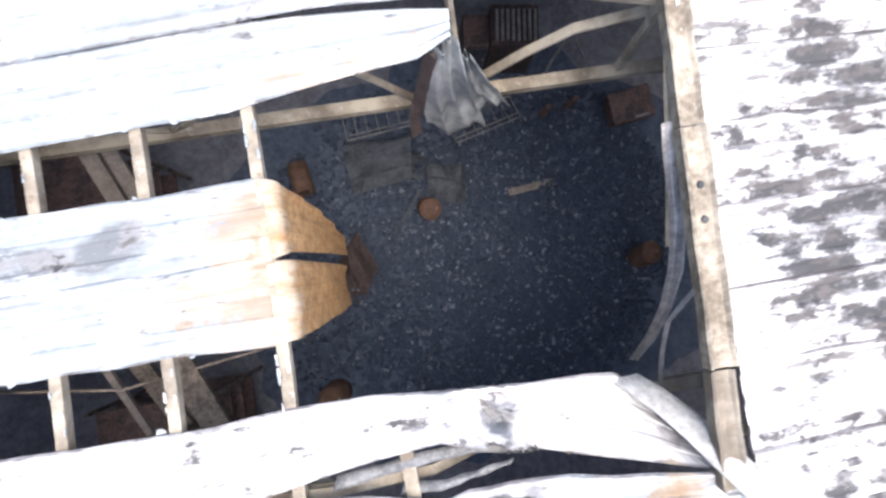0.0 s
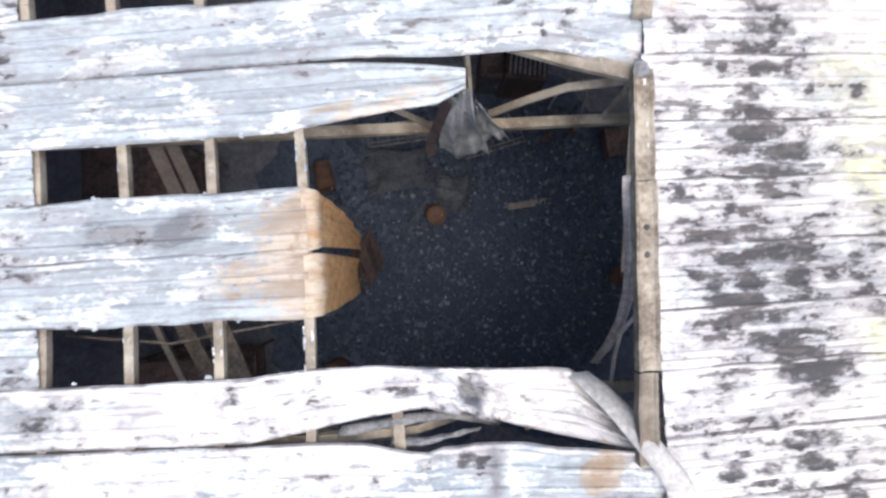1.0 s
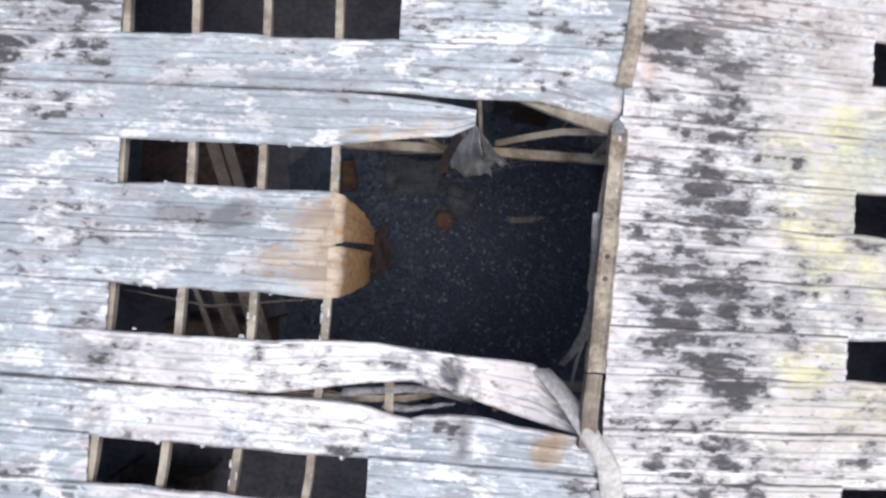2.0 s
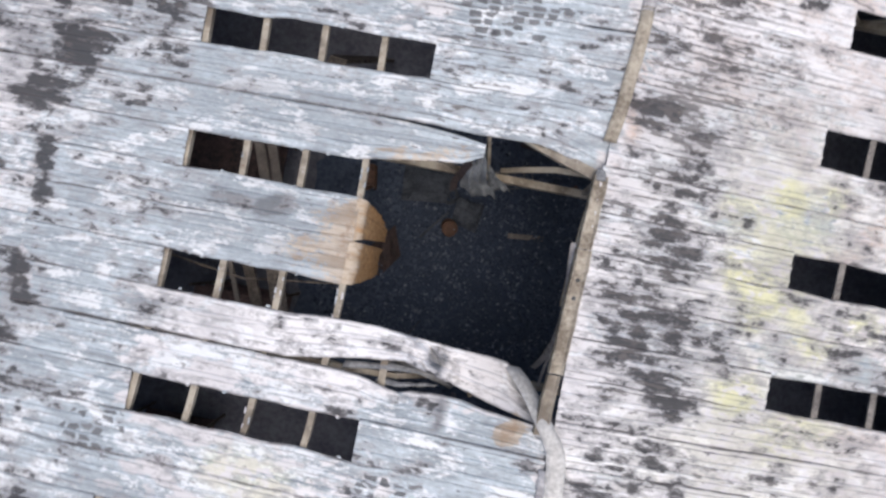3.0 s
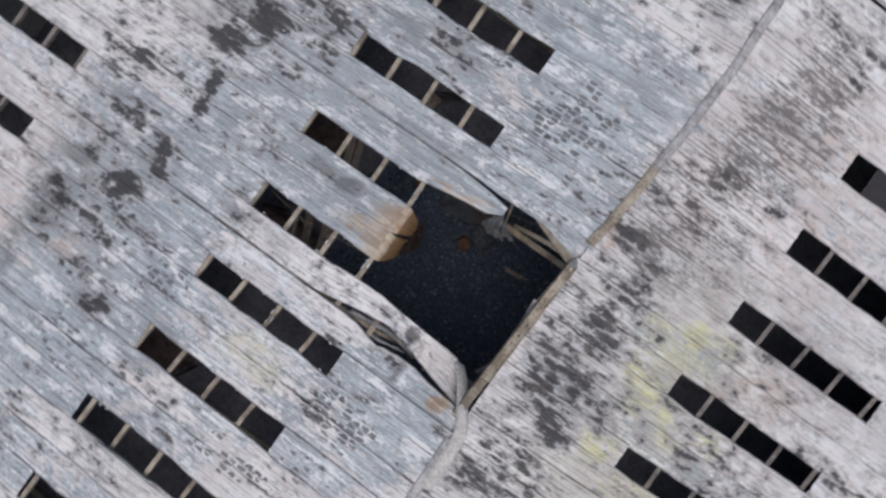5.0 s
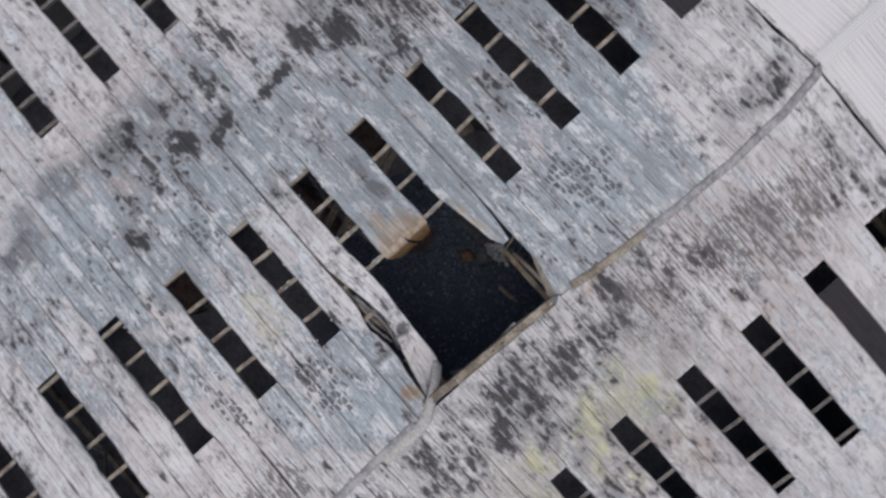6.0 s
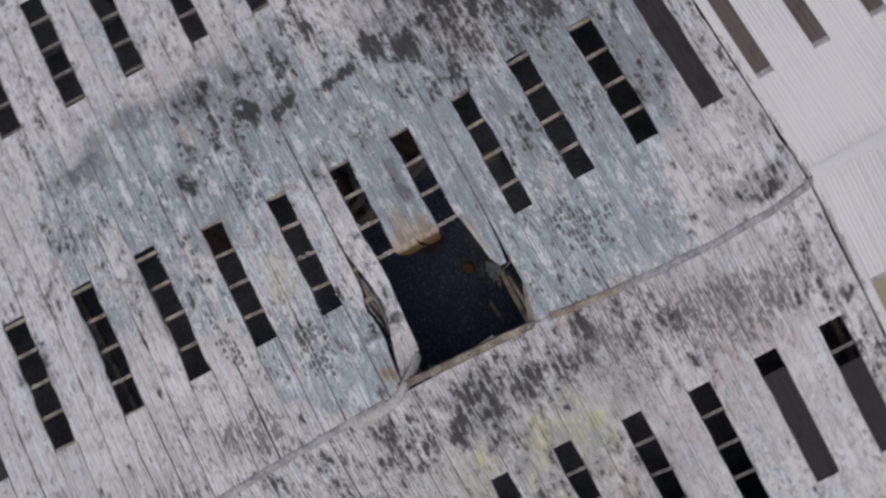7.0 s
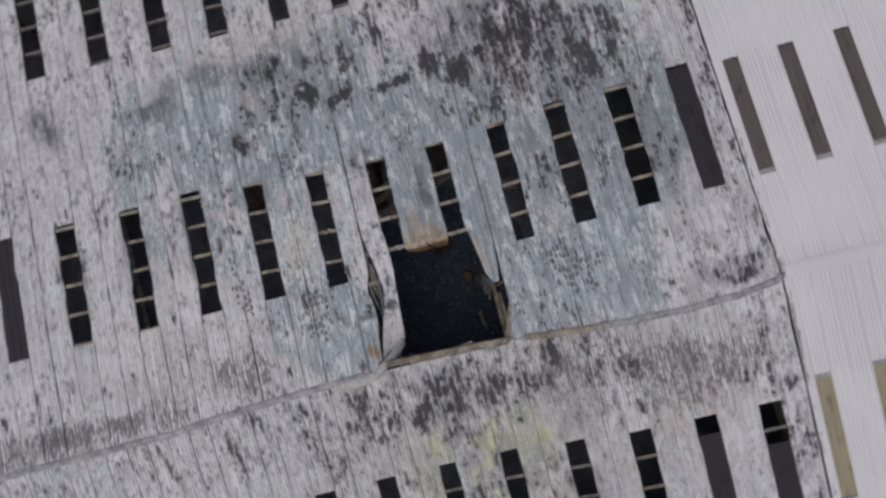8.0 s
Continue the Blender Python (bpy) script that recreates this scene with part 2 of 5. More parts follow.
def burnt_paint():
    n = Nodes("burnt_white_paint")
    soot, bare_at, crack_at = n.worn("wear")
    dash_at, yellow_at, pink_at = n.worn("stain")
    rust_at, smear_at, _ = n.worn("rust")
    # where along the profile: three pans and three raised ribs to a sheet
    v = n.across()
    pitch = n.math("MULTIPLY", v, 3.0)
    r = n.math("FRACT", pitch)
    rib = n.ramp(n.math("ABSOLUTE", n.math("SUBTRACT", r, 0.8)), 0.24, 0.14)
    # the wear slips along from pan to pan, since the ribs part it
    tag = n.tree.nodes.new("ShaderNodeTexWhiteNoise")
    tag.noise_dimensions = "1D"
    n.put(tag.inputs["W"], n.math("MULTIPLY_ADD", n.random(), 91.0, n.math("FLOOR", n.math("ADD", pitch, 0.2))))
    slip = n.tree.nodes.new("ShaderNodeVectorMath")
    slip.operation = "ADD"
    off = n.tree.nodes.new("ShaderNodeCombineXYZ")
    n.put(off.inputs["X"], n.math("MULTIPLY_ADD", tag.outputs["Value"], 1.0, -0.5))
    n.put(slip.inputs[0], n.pos)
    n.put(slip.inputs[1], off.outputs[0])
    slip = slip.outputs[0]

    cloud = n.noise(n.pos, 0.33, 4, 0.6)
    streak = n.noise(n.scaled(0.7, 6.0, 1, src=slip), 1.1, 4, 0.6)
    fine = n.noise(n.scaled(1.3, 2.4, 1), 5.5, 5, 0.65)
    patch = n.noise(n.scaled(0.85, 1.4, 1, src=slip), 1.2, 6, 0.67)
    blotch = n.noise(n.scaled(0.85, 1.5, 1, (4, 9, 0), src=slip), 3.0, 5, 0.64, 0.2)
    cell = n.noise(n.scaled(0.55, 1.3, 1, (7, 2, 0)), 1.5, 6, 0.66, 0.4)
    # old white paint, chalky and clouded
    white = n.mix(n.ramp(cloud, 0.38, 0.62), (0.60, 0.585, 0.595), (0.77, 0.755, 0.76))
    white = n.mix(n.math("MULTIPLY", n.random(), 0.3), white, (0.61, 0.60, 0.615))
    white = n.mix(n.math("MULTIPLY", n.ramp(blotch, 0.48, 0.60), 0.45), white, (0.40, 0.395, 0.415))
    white = n.mix(n.math("MULTIPLY", n.ramp(streak, 0.46, 0.66), 0.28), white, (0.50, 0.495, 0.51))
    # steel bared by the heat
    steel = n.mix(n.ramp(n.math("MULTIPLY_ADD", streak, 0.42, n.math("MULTIPLY_ADD", patch, 0.38, n.math("MULTIPLY", fine, 0.2))), 0.38, 0.62), (0.205, 0.242, 0.272), (0.525, 0.610, 0.665))
    bare = n.ramp(n.math("MULTIPLY_ADD", bare_at, 0.50, n.math("MULTIPLY_ADD", cell, 1.7, n.math("MULTIPLY_ADD", n.random(), 0.34, -0.52))), 0.62, 0.74)
    col = n.mix(n.math("MULTIPLY", bare, 0.88), white, steel)
    # pale ash left in flakes with a crisp rim
    ash = n.ramp(n.math("MULTIPLY_ADD", fine, 0.25, n.math("MULTIPLY_ADD", streak, 0.25, n.math("MULTIPLY", cell, 0.85))), 0.695, 0.76)
    col = n.mix(n.math("MULTIPLY", ash, 0.70), col, (0.82, 0.83, 0.845))
    col = n.mix(n.math("MULTIPLY", pink_at, n.ramp(n.math("MULTIPLY_ADD", fine, 0.3, n.math("MULTIPLY", patch, 0.7)), 0.44, 0.56), clamp=True), col, (0.60, 0.475, 0.41))
    col = n.mix(n.math("MULTIPLY", n.math("MULTIPLY", yellow_at, 1.1), n.ramp(blotch, 0.40, 0.50), clamp=True), col, n.mix(fine, (0.56, 0.55, 0.32), (0.72, 0.71, 0.50)))
    # darker lines at the feet of the ribs, broken along their length
    foot = n.ramp(n.math("ABSOLUTE", n.math("SUBTRACT", r, 0.60)), 0.10, 0.03)
    heel = n.ramp(n.math("MINIMUM", r, n.math("SUBTRACT", 1.0, r)), 0.08, 0.02)
    broken = n.ramp(n.math("ADD", n.noise(n.scaled(0.8, 2.9, 1, (2, 5, 0)), 1.3, 5, 0.62), n.math("MULTIPLY", dash_at, 0.16)), 0.43, 0.60)
    line = n.math("MAXIMUM", foot, n.math("MULTIPLY", heel, 0.2))
    col = n.mix(n.math("MULTIPLY", line, n.math("MULTIPLY_ADD", broken, 0.5, 0.04)), col, (0.15, 0.145, 0.155))
    # soft smears of smoke
    col = n.mix(n.math("MULTIPLY", smear_at, n.ramp(n.math("MULTIPLY_ADD", streak, 0.3, n.math("MULTIPLY", patch, 0.7)), 0.36, 0.58), clamp=True), col, (0.15, 0.162, 0.178))
    # sooted and peeled patches, thin at the rim and darker within
    level = n.math("MULTIPLY_ADD", patch, 1.65, n.math("MULTIPLY_ADD", blotch, 1.2, n.math("MULTIPLY_ADD", cloud, 0.9, -1.405)))
    level = n.math("MULTIPLY_ADD", soot, 1.25, level)
    level = n.math("MULTIPLY_ADD", rib, -0.09, n.math("ADD", level, 0.035))
    veil = n.ramp(level, 0.50, 0.68)
    col = n.mix(n.math("MULTIPLY", veil, 0.58), col, n.mix(cloud, (0.27, 0.275, 0.295), (0.34, 0.33, 0.335)))
    peel = n.ramp(level, 0.72, 0.81)
    depth = n.math("ADD", level, n.math("MULTIPLY_ADD", streak, 0.7, n.math("MULTIPLY_ADD", fine, 0.6, -0.65)))
    dark = n.mix(n.ramp(depth, 0.68, 0.96), (0.205, 0.202, 0.212), (0.026, 0.026, 0.03))
    col = n.mix(n.math("MULTIPLY", peel, 0.86), col, dark)
    # short dashes of soot that follow the ribs
    dash = n.noise(n.scaled(2.0, 6.2, 1, (1, 2, 0), src=slip), 1.25, 4, 0.62)
    dashes = n.math("ADD", n.math("MULTIPLY_ADD", dash_at, 0.15, dash), n.math("MULTIPLY_ADD", patch, 0.36, -0.18))
    dashes = n.ramp(n.math("MULTIPLY_ADD", line, n.math("MULTIPLY", dash_at, 0.12), dashes), 0.635, 0.70)
    col = n.mix(n.math("MULTIPLY", dashes, 0.72), col, n.mix(blotch, (0.03, 0.028, 0.032), (0.20, 0.185, 0.18)))
    # a mosaic of dark primer between the lifted rims of paint
    grid = n.scaled(3.0, 5.6, 0, src=slip)
    seam = n.tree.nodes.new("ShaderNodeTexVoronoi")
    seam.feature = "DISTANCE_TO_EDGE"
    idn = n.tree.nodes.new("ShaderNodeTexVoronoi")
    for node in (seam, idn):
        n.put(node.inputs["Vector"], grid)
        node.voronoi_dimensions = "2D"
        node.inputs["Scale"].default_value, node.inputs["Randomness"].default_value = 1.0, 0.6
    sep = n.tree.nodes.new("ShaderNodeSeparateColor")
    n.put(sep.inputs[0], idn.outputs["Color"])
    keep = n.ramp(n.math("MULTIPLY", crack_at, n.math("MULTIPLY_ADD", sep.outputs[0], 1.3, n.math("MULTIPLY", patch, 0.35))), 0.58, 0.66)
    island = n.ramp(n.math("MULTIPLY_ADD", fine, 0.45, seam.outputs["Distance"]), 0.325, 0.41)
    col = n.mix(n.math("MULTIPLY", n.math("MULTIPLY", island, keep), 0.9), col, n.mix(n.math("MULTIPLY_ADD", fine, 0.6, n.math("MULTIPLY", sep.outputs[1], 0.4)), (0.02, 0.021, 0.025), (0.24, 0.245, 0.26)))
    # side laps darkened: grime, with the seam's weak shade put into the colour
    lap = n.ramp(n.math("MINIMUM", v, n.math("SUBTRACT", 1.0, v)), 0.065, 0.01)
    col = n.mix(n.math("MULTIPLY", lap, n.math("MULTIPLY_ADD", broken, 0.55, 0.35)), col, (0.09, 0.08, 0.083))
    rust = n.math("MULTIPLY", n.ramp(n.math("MULTIPLY_ADD", n.math("SUBTRACT", cell, 0.5), 1.3, n.math("MULTIPLY_ADD", n.math("SUBTRACT", fine, 0.5), 1.1, rust_at)), 0.30, 0.55), 0.80)
    tan = n.mix(n.ramp(streak, 0.38, 0.62), (0.31, 0.24, 0.175), (0.51, 0.425, 0.335))
    col = n.mix(rust, col, n.mix(n.ramp(n.math("MULTIPLY_ADD", n.math("SUBTRACT", fine, 0.5), 1.5, rust_at), 0.75, 1.25), tan, (0.30, 0.19, 0.10)))
    n.bump(n.math("ADD", n.math("MULTIPLY", peel, -0.5), n.math("MULTIPLY_ADD", ash, 0.4, fine)), 0.45, 0.015)
    n.put(n.bsdf.inputs["Specular IOR Level"], n.math("MULTIPLY_ADD", veil, -0.35, 0.45))
    return n.done(col, n.math("MULTIPLY_ADD", fine, 0.3, 0.48))


def clean_paint():
    n = Nodes("clean_white_paint")
    streak = n.noise(n.scaled(0.3, 6.0, 1), 1.2, 4, 0.6)
    fade = n.noise(n.pos, 0.25, 3)
    col = n.mix(streak, (0.75, 0.74, 0.75), (0.83, 0.82, 0.83))
    near = n.math("MULTIPLY", n.spots([(-6, 14.9, 14, 0.25, 0.16), (6, 15.0, 14, 0.4, 0.2)]), 1.0)
    flake = n.noise(n.scaled(0.5, 1.6, 1), 2.4, 6, 0.68)
    col = n.mix(n.math("MULTIPLY", n.ramp(n.math("ADD", flake, near), 0.78, 0.86), 0.7), col, (0.16, 0.155, 0.16))
    col = n.mix(n.math("MULTIPLY", n.ramp(fade, 0.4, 0.8), 0.25), col, (0.60, 0.60, 0.62))
    # thin darker lines, five to a sheet, drawn in the colour as ribs
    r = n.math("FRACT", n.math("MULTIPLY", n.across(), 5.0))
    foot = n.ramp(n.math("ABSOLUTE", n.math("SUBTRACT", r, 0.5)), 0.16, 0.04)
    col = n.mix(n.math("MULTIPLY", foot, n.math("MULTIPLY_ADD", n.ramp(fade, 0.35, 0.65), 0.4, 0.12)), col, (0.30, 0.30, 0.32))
    n.bump(streak, 0.15, 0.004)
    return n.done(col, 0.65)


def scorched():
    n = Nodes("scorched_sheet")
    a = n.noise(n.scaled(2, 4, 0.5), 1.2, 5, 0.65)
    b = n.noise(n.pos, 5.0, 5, 0.7)
    sep = n.tree.nodes.new("ShaderNodeSeparateXYZ")
    n.put(sep.inputs[0], n.pos)
    heat = n.ramp(n.math("MULTIPLY_ADD", a, 1.3, sep.outputs["Z"]), 9.24, 8.62)
    pale = n.mix(n.ramp(a, 0.35, 0.65), (0.36, 0.285, 0.21), (0.52, 0.44, 0.35))
    col = n.mix(heat, pale, n.mix(n.ramp(b, 0.35, 0.65), (0.38, 0.20, 0.085), (0.60, 0.38, 0.19)))
    # creases along the bent sheet are drawn as dark lines in the colour
    crease = n.noise(n.scaled(0.8, 9.0, 1), 2.2, 4, 0.6)
    col = n.mix(n.math("MULTIPLY", n.ramp(crease, 0.56, 0.66), 0.5), col, (0.17, 0.12, 0.085))
    col = n.mix(n.math("MULTIPLY", n.ramp(b, 0.58, 0.70), 0.7), col, (0.20, 0.11, 0.06))
    n.bump(b, 0.4, 0.02)
    return n.done(col, 0.7)


def grey_sheet():
    n = Nodes("heat_bleached_steel")
    a = n.noise(n.pos, 2.2, 5, 0.65)
    b = n.noise(n.scaled(5, 5, 1.0), 2.0, 4, 0.6)
    col = n.mix(n.ramp(a, 0.3, 0.7), (0.15, 0.165, 0.18), (0.36, 0.375, 0.385))
    col = n.mix(n.ramp(b, 0.58, 0.72), col, (0.34, 0.30, 0.26))
    n.bump(a, 0.5, 0.03)
    return n.done(col, 0.55, 0.35)


def frame_steel():
    n = Nodes("burnt_frame_steel")
    a = n.noise(n.pos, 1.1, 5, 0.65)
    b = n.noise(n.pos, 7.0, 5, 0.7)
    col = n.mix(n.ramp(a, 0.36, 0.64), (0.165, 0.138, 0.11), (0.40, 0.36, 0.295))
    col = n.mix(n.math("MULTIPLY", n.ramp(b, 0.58, 0.68), 0.6), col, (0.46, 0.435, 0.40))
    col = n.mix(n.ramp(b, 0.40, 0.30), col, (0.20, 0.13, 0.09))
    n.bump(b, 0.5, 0.02)
    return n.done(col, 0.8)


def sooty(name, lo, hi, scale=1.5, rough=0.85, gloss=0.3):
    n = Nodes(name)
    a = n.noise(n.pos, scale, 5, 0.65)
    b = n.noise(n.pos, scale * 6, 4, 0.7)
    col = n.mix(n.ramp(n.math("MULTIPLY_ADD", b, 0.5, n.math("MULTIPLY", a, 0.5)), 0.35, 0.65), lo, hi)
    n.bump(b, 0.5, 0.03)
    n.bsdf.inputs["Specular IOR Level"].default_value = gloss
    return n.done(col, rough)


def flecked(name, lo, hi, rough):
    """Small bits, each with a tone of its own; a few pale ones put glints into the colour."""
    n = Nodes(name)
    r = n.tree.nodes.new("ShaderNodeNewGeometry").outputs["Random Per Island"]
    n.bsdf.inputs["Specular IOR Level"].default_value = 0.1
    return n.done(n.mix(n.ramp(r, 0.86, 1.0), lo, hi), rough)


def rooflight_skin(name, lo, hi):
    n = Nodes(name)
    a = n.noise(n.scaled(0.3, 8, 1), 1.5, 4, 0.6)
    b = n.noise(n.scaled(0.6, 1.5, 1), 1.6, 5, 0.65)
    col = n.mix(a, lo, hi)
    col = n.mix(n.math("MULTIPLY", n.ramp(b, 0.52, 0.72), 0.6), col, tuple(c * 0.45 for c in lo))
    n.bsdf.inputs["Specular IOR Level"].default_value = 0.15
    return n.done(col, 0.6)


DULL = sooty("dull_strip", (0.035, 0.04, 0.045), (0.115, 0.12, 0.125), 3.0)
RUSTY = sooty("rusty_ridge_steel", (0.155, 0.128, 0.10), (0.44, 0.395, 0.325), 1.3)
PEELED = sooty("peeled_flashing", (0.36, 0.35, 0.34), (0.66, 0.65, 0.63), 1.6, 0.6)
CAP = sooty("grimy_flashing", (0.22, 0.215, 0.225), (0.54, 0.53, 0.545), 1.2, 0.6)
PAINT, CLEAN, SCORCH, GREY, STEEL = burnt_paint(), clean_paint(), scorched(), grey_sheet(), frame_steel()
# floor lighter, bed darker: the tones counter the light through the hole
LIFTED_ASH = sooty("lifted_ashen_concrete", (0.090, 0.096, 0.124), (0.175, 0.185, 0.225), 0.9, gloss=0.15)
DIMMING_CHAR = sooty("dimming_char", (0.045, 0.060, 0.094), (0.094, 0.120, 0.172), 0.9, gloss=0.08)
# east and far west purlins, darker and greyer than the others
DARK_PURLIN = sooty("dark_purlin_steel", (0.095, 0.085, 0.08), (0.26, 0.24, 0.22), 2.0)
PALE = sooty("ashen_steel", (0.10, 0.105, 0.115), (0.26, 0.265, 0.275), 2.5)
DUSK = sooty("smoked_panel", (0.03, 0.038, 0.052), (0.078, 0.09, 0.112), 1.6)
SOOTY = sooty("sooty_timber", (0.05, 0.045, 0.042), (0.20, 0.17, 0.15), 2.0)
ORANGE = sooty("rusted_drum", (0.055, 0.036, 0.03), (0.14, 0.080, 0.058), 4.0)
PLANK = sooty("scorched_board", (0.13, 0.12, 0.115), (0.24, 0.215, 0.20), 3.0)
REDDENED = sooty("fire_reddened_shelf", (0.042, 0.038, 0.043), (0.15, 0.10, 0.094), 2.2)
DULLRED = sooty("fire_reddened_metal", (0.03, 0.026, 0.028), (0.078, 0.055, 0.054), 2.0)
# the pale tone of a few bits paints glints off the wet floor
GLINT_SHARDS = flecked("glinting_shards", (0.05, 0.065, 0.095), (0.25, 0.30, 0.37), 0.5)
CINDERS = flecked("cinders", (0.049, 0.066, 0.102), (0.16, 0.19, 0.25), 0.8)
BROWN_LIGHT = rooflight_skin("brown_rooflight_skin", (0.105, 0.088, 0.083), (0.175, 0.148, 0.14))
YELLOW_LIGHT = rooflight_skin("yellowed_rooflight_skin", (0.32, 0.275, 0.185), (0.44, 0.39, 0.28))
GREY_LIGHT = rooflight_skin("smoked_rooflight_skin", (0.028, 0.026, 0.03), (0.058, 0.054, 0.06))
WALL = sooty("wall_cladding", (0.40, 0.40, 0.40), (0.55, 0.55, 0.54), 0.6)
EARTH = sooty("gravel_yard", (0.16, 0.155, 0.14), (0.28, 0.27, 0.25), 0.4)

# ---- plan of the roof ----
RIDGE, SLOPE, EAVE = 8.99, 0.0905, 26.0
SOUTH, NORTH, FIREWALL = -31.0, 44.0, 14.85


def half_of(c):
    """Half the width of the opening at y = c."""
    return 0.38 if c > 14.85 else min(0.52, 0.43 + 0.012 * max(0.0, abs(c) - 1.7))


PURLINS = [-9.603 + 1.441 * k for k in range(-11, 7)]


def roof_z(x):
    return RIDGE - SLOPE * abs(x)


# openings of the west slope: centre y, low end x, high end x (None: open into the big hole)
WEST = [(-26.9, -10.6, -4.6), (-23.6, -10.6, -4.6), (-20.3, -10.6, -4.6), (-16.96, -10.49, -4.55), (-13.59, -10.4, -4.49), (-10.41, -10.4, -4.5),
        (-7.27, -10.02, -4.42), (-4.2, -9.73, -4.27), (-1.2, -9.69, None), (1.69, -9.68, None), (4.66, -9.73, -4.19), (7.52, -9.97, -4.27),
        (10.43, -9.95, -4.3), (13.34, -10.11, -4.31)]
WEST_CLEAN = [(15.7 + 2.5 * k, -9.75, -4.3) for k in range(11)]
EAST = [(-25.6, 4.9, 10.6), (-22.5, 4.9, 10.6), (-19.4, 4.9, 10.6), (-16.3, 4.9, 10.6), (-13.2, 4.9, 10.6), (-10.2, 4.9, 10.6), (-7.25, 4.88, 10.6), (-4.3, 4.86, 10.6), (-1.39, 4.86, 10.6), (1.47, 4.9, 10.66),
        (4.49, 5.18, 10.95), (7.41, 5.41, 11.2), (10.35, 5.46, 11.2), (13.18, 5.51, 11.3)]
EAST_CLEAN = [(15.64 + 2.5 * k, 4.75, 10.5) for k in range(11)]
WEST_FAR = [(-26.9, -23.7, -18.3), (-23.6, -23.7, -18.3), (-20.3, -23.7, -18.3), (-17.2, -23.6, -18.4), (-13.7, -23.6, -18.2), (-10.4, -23.6, -18.0), (-7.35, -23.5, -17.85),
            (-4.1, -23.5, -17.7), (-1.05, -23.5, -17.5), (1.8, -23.5, -17.5), (4.7, -23.5, -17.5), (7.5, -23.5, -17.5), (10.4, -23.5, -17.5), (13.3, -23.5, -17.5)]
LAP = 13.2


# ---- building blocks ----
def empty(name, label, category, kind="structure", group="", at=(0, 0, 0)):
    ob = tagged(new(name), label, category, group, kind)
    ob.empty_display_size = 0.2
    ob.location = at
    return ob


def mesh_of(name, bm, material, smooth=False):
    me = bpy.data.meshes.new(name)
    bm.to_mesh(me)
    bm.free()
    me.materials.append(material)
    if smooth:
        me.polygons.foreach_set("use_smooth", [True] * len(me.polygons))
    return me


def part(name, bm, material, parent, label="", smooth=False):
    ob = new(name, mesh_of(name, bm, material, smooth))
    ob.parent = parent
    ob.matrix_parent_inverse = Matrix.Translation(-parent.location)
    return tagged(ob, label) if label else ob


def thing(name, bm, material, label, category, kind="", group="", smooth=False):
    return tagged(new(name, mesh_of(name, bm, material, smooth)), label, category, group, kind)


def patches(rows, x, y):
    """How strongly the patches (centre, half sizes, amount) cover each place."""
    total = np.zeros(len(x))
    for cx, cy, rx, ry, amount in rows:
        t = np.clip((1.25 - np.hypot((x - cx) / rx, (y - cy) / ry)) / 0.8, 0, 1)
        total += amount * t * t * (3 - 2 * t)
    return total


def wear_maps(me):
    co = np.empty(len(me.vertices) * 3)
    me.vertices.foreach_get("co", co)
    x, y = co[::3], co[1::3]
    wx = np.array([noise.noise((a * 1.1, b * 1.1, 0.3)) for a, b in zip(x, y)])
    wy = np.array([noise.noise((a * 1.1, b * 1.1, 6.3)) for a, b in zip(x, y)])
    for name, lists, wob in (("wear", (SOOT, BARE, CRACK), 0.5), ("stain", (DASH, YELLOW, PINK), 0.4), ("rust", (RUST, SMEAR, ()), 0.15)):
        rgba = np.ones((len(x), 4))
        for k, rows in enumerate(lists):
            rgba[:, k] = patches(rows, x + wob * wx, y + wob * wy) if rows else 0.0
        layer = me.attributes.new(name, "FLOAT_COLOR", "POINT")
        layer.data.foreach_set("color", rgba.ravel())


PITCH = [(0.0, 0.0), (0.60, 0.0), (0.70, 1.0), (0.90, 1.0)]
PROFILE = [((k + f) / 3, h) for k in range(3) for f, h in PITCH] + [(1.0, 0.0)]


def shell(rows, thick=0.0, uv=True):
    """A bmesh from a grid of (place, normal) rows; thick gives it a second skin."""
    bm = bmesh.new()
    layer = bm.loops.layers.uv.new("UVMap")
    nu, nv = len(rows), len(rows[0])
    top = [[bm.verts.new(p) for p, _ in r] for r in rows]

    def quad(a, b, c, d, vs):
        f = bm.faces.new((a, b, c, d))
        for loop, vv in zip(f.loops, vs):
            loop[layer].uv = (0.0, vv)

    vv = [PROFILE[j][0] if nv == len(PROFILE) else j / (nv - 1) for j in range(nv)]
    for i in range(nu - 1):
        for j in range(nv - 1):
            quad(top[i][j], top[i + 1][j], top[i + 1][j + 1], top[i][j + 1], (vv[j], vv[j], vv[j + 1], vv[j + 1]))
    if thick:
        low = [[bm.verts.new(Vector(p) - Vector(n) * thick) for p, n in r] for r in rows]
        for i in range(nu - 1):
            for j in range(nv - 1):
                quad(low[i][j], low[i][j + 1], low[i + 1][j + 1], low[i + 1][j], (vv[j], vv[j + 1], vv[j + 1], vv[j]))
        for i in range(nu - 1):
            quad(top[i][0], low[i][0], low[i + 1][0], top[i + 1][0], (0.1,) * 4)
            quad(top[i][-1], top[i + 1][-1], low[i + 1][-1], low[i][-1], (0.1,) * 4)
        for j in range(nv - 1):
            quad(top[0][j], top[0][j + 1], low[0][j + 1], low[0][j], (0.1,) * 4)
            quad(top[-1][j], low[-1][j], low[-1][j + 1], top[-1][j + 1], (0.1,) * 4)
    return bm


def curve(points):
    """Straight runs through (x, value) rows."""
    xs, vs = [p[0] for p in points], [p[1] for p in points]
    return lambda x: float(np.interp(x, xs, vs))


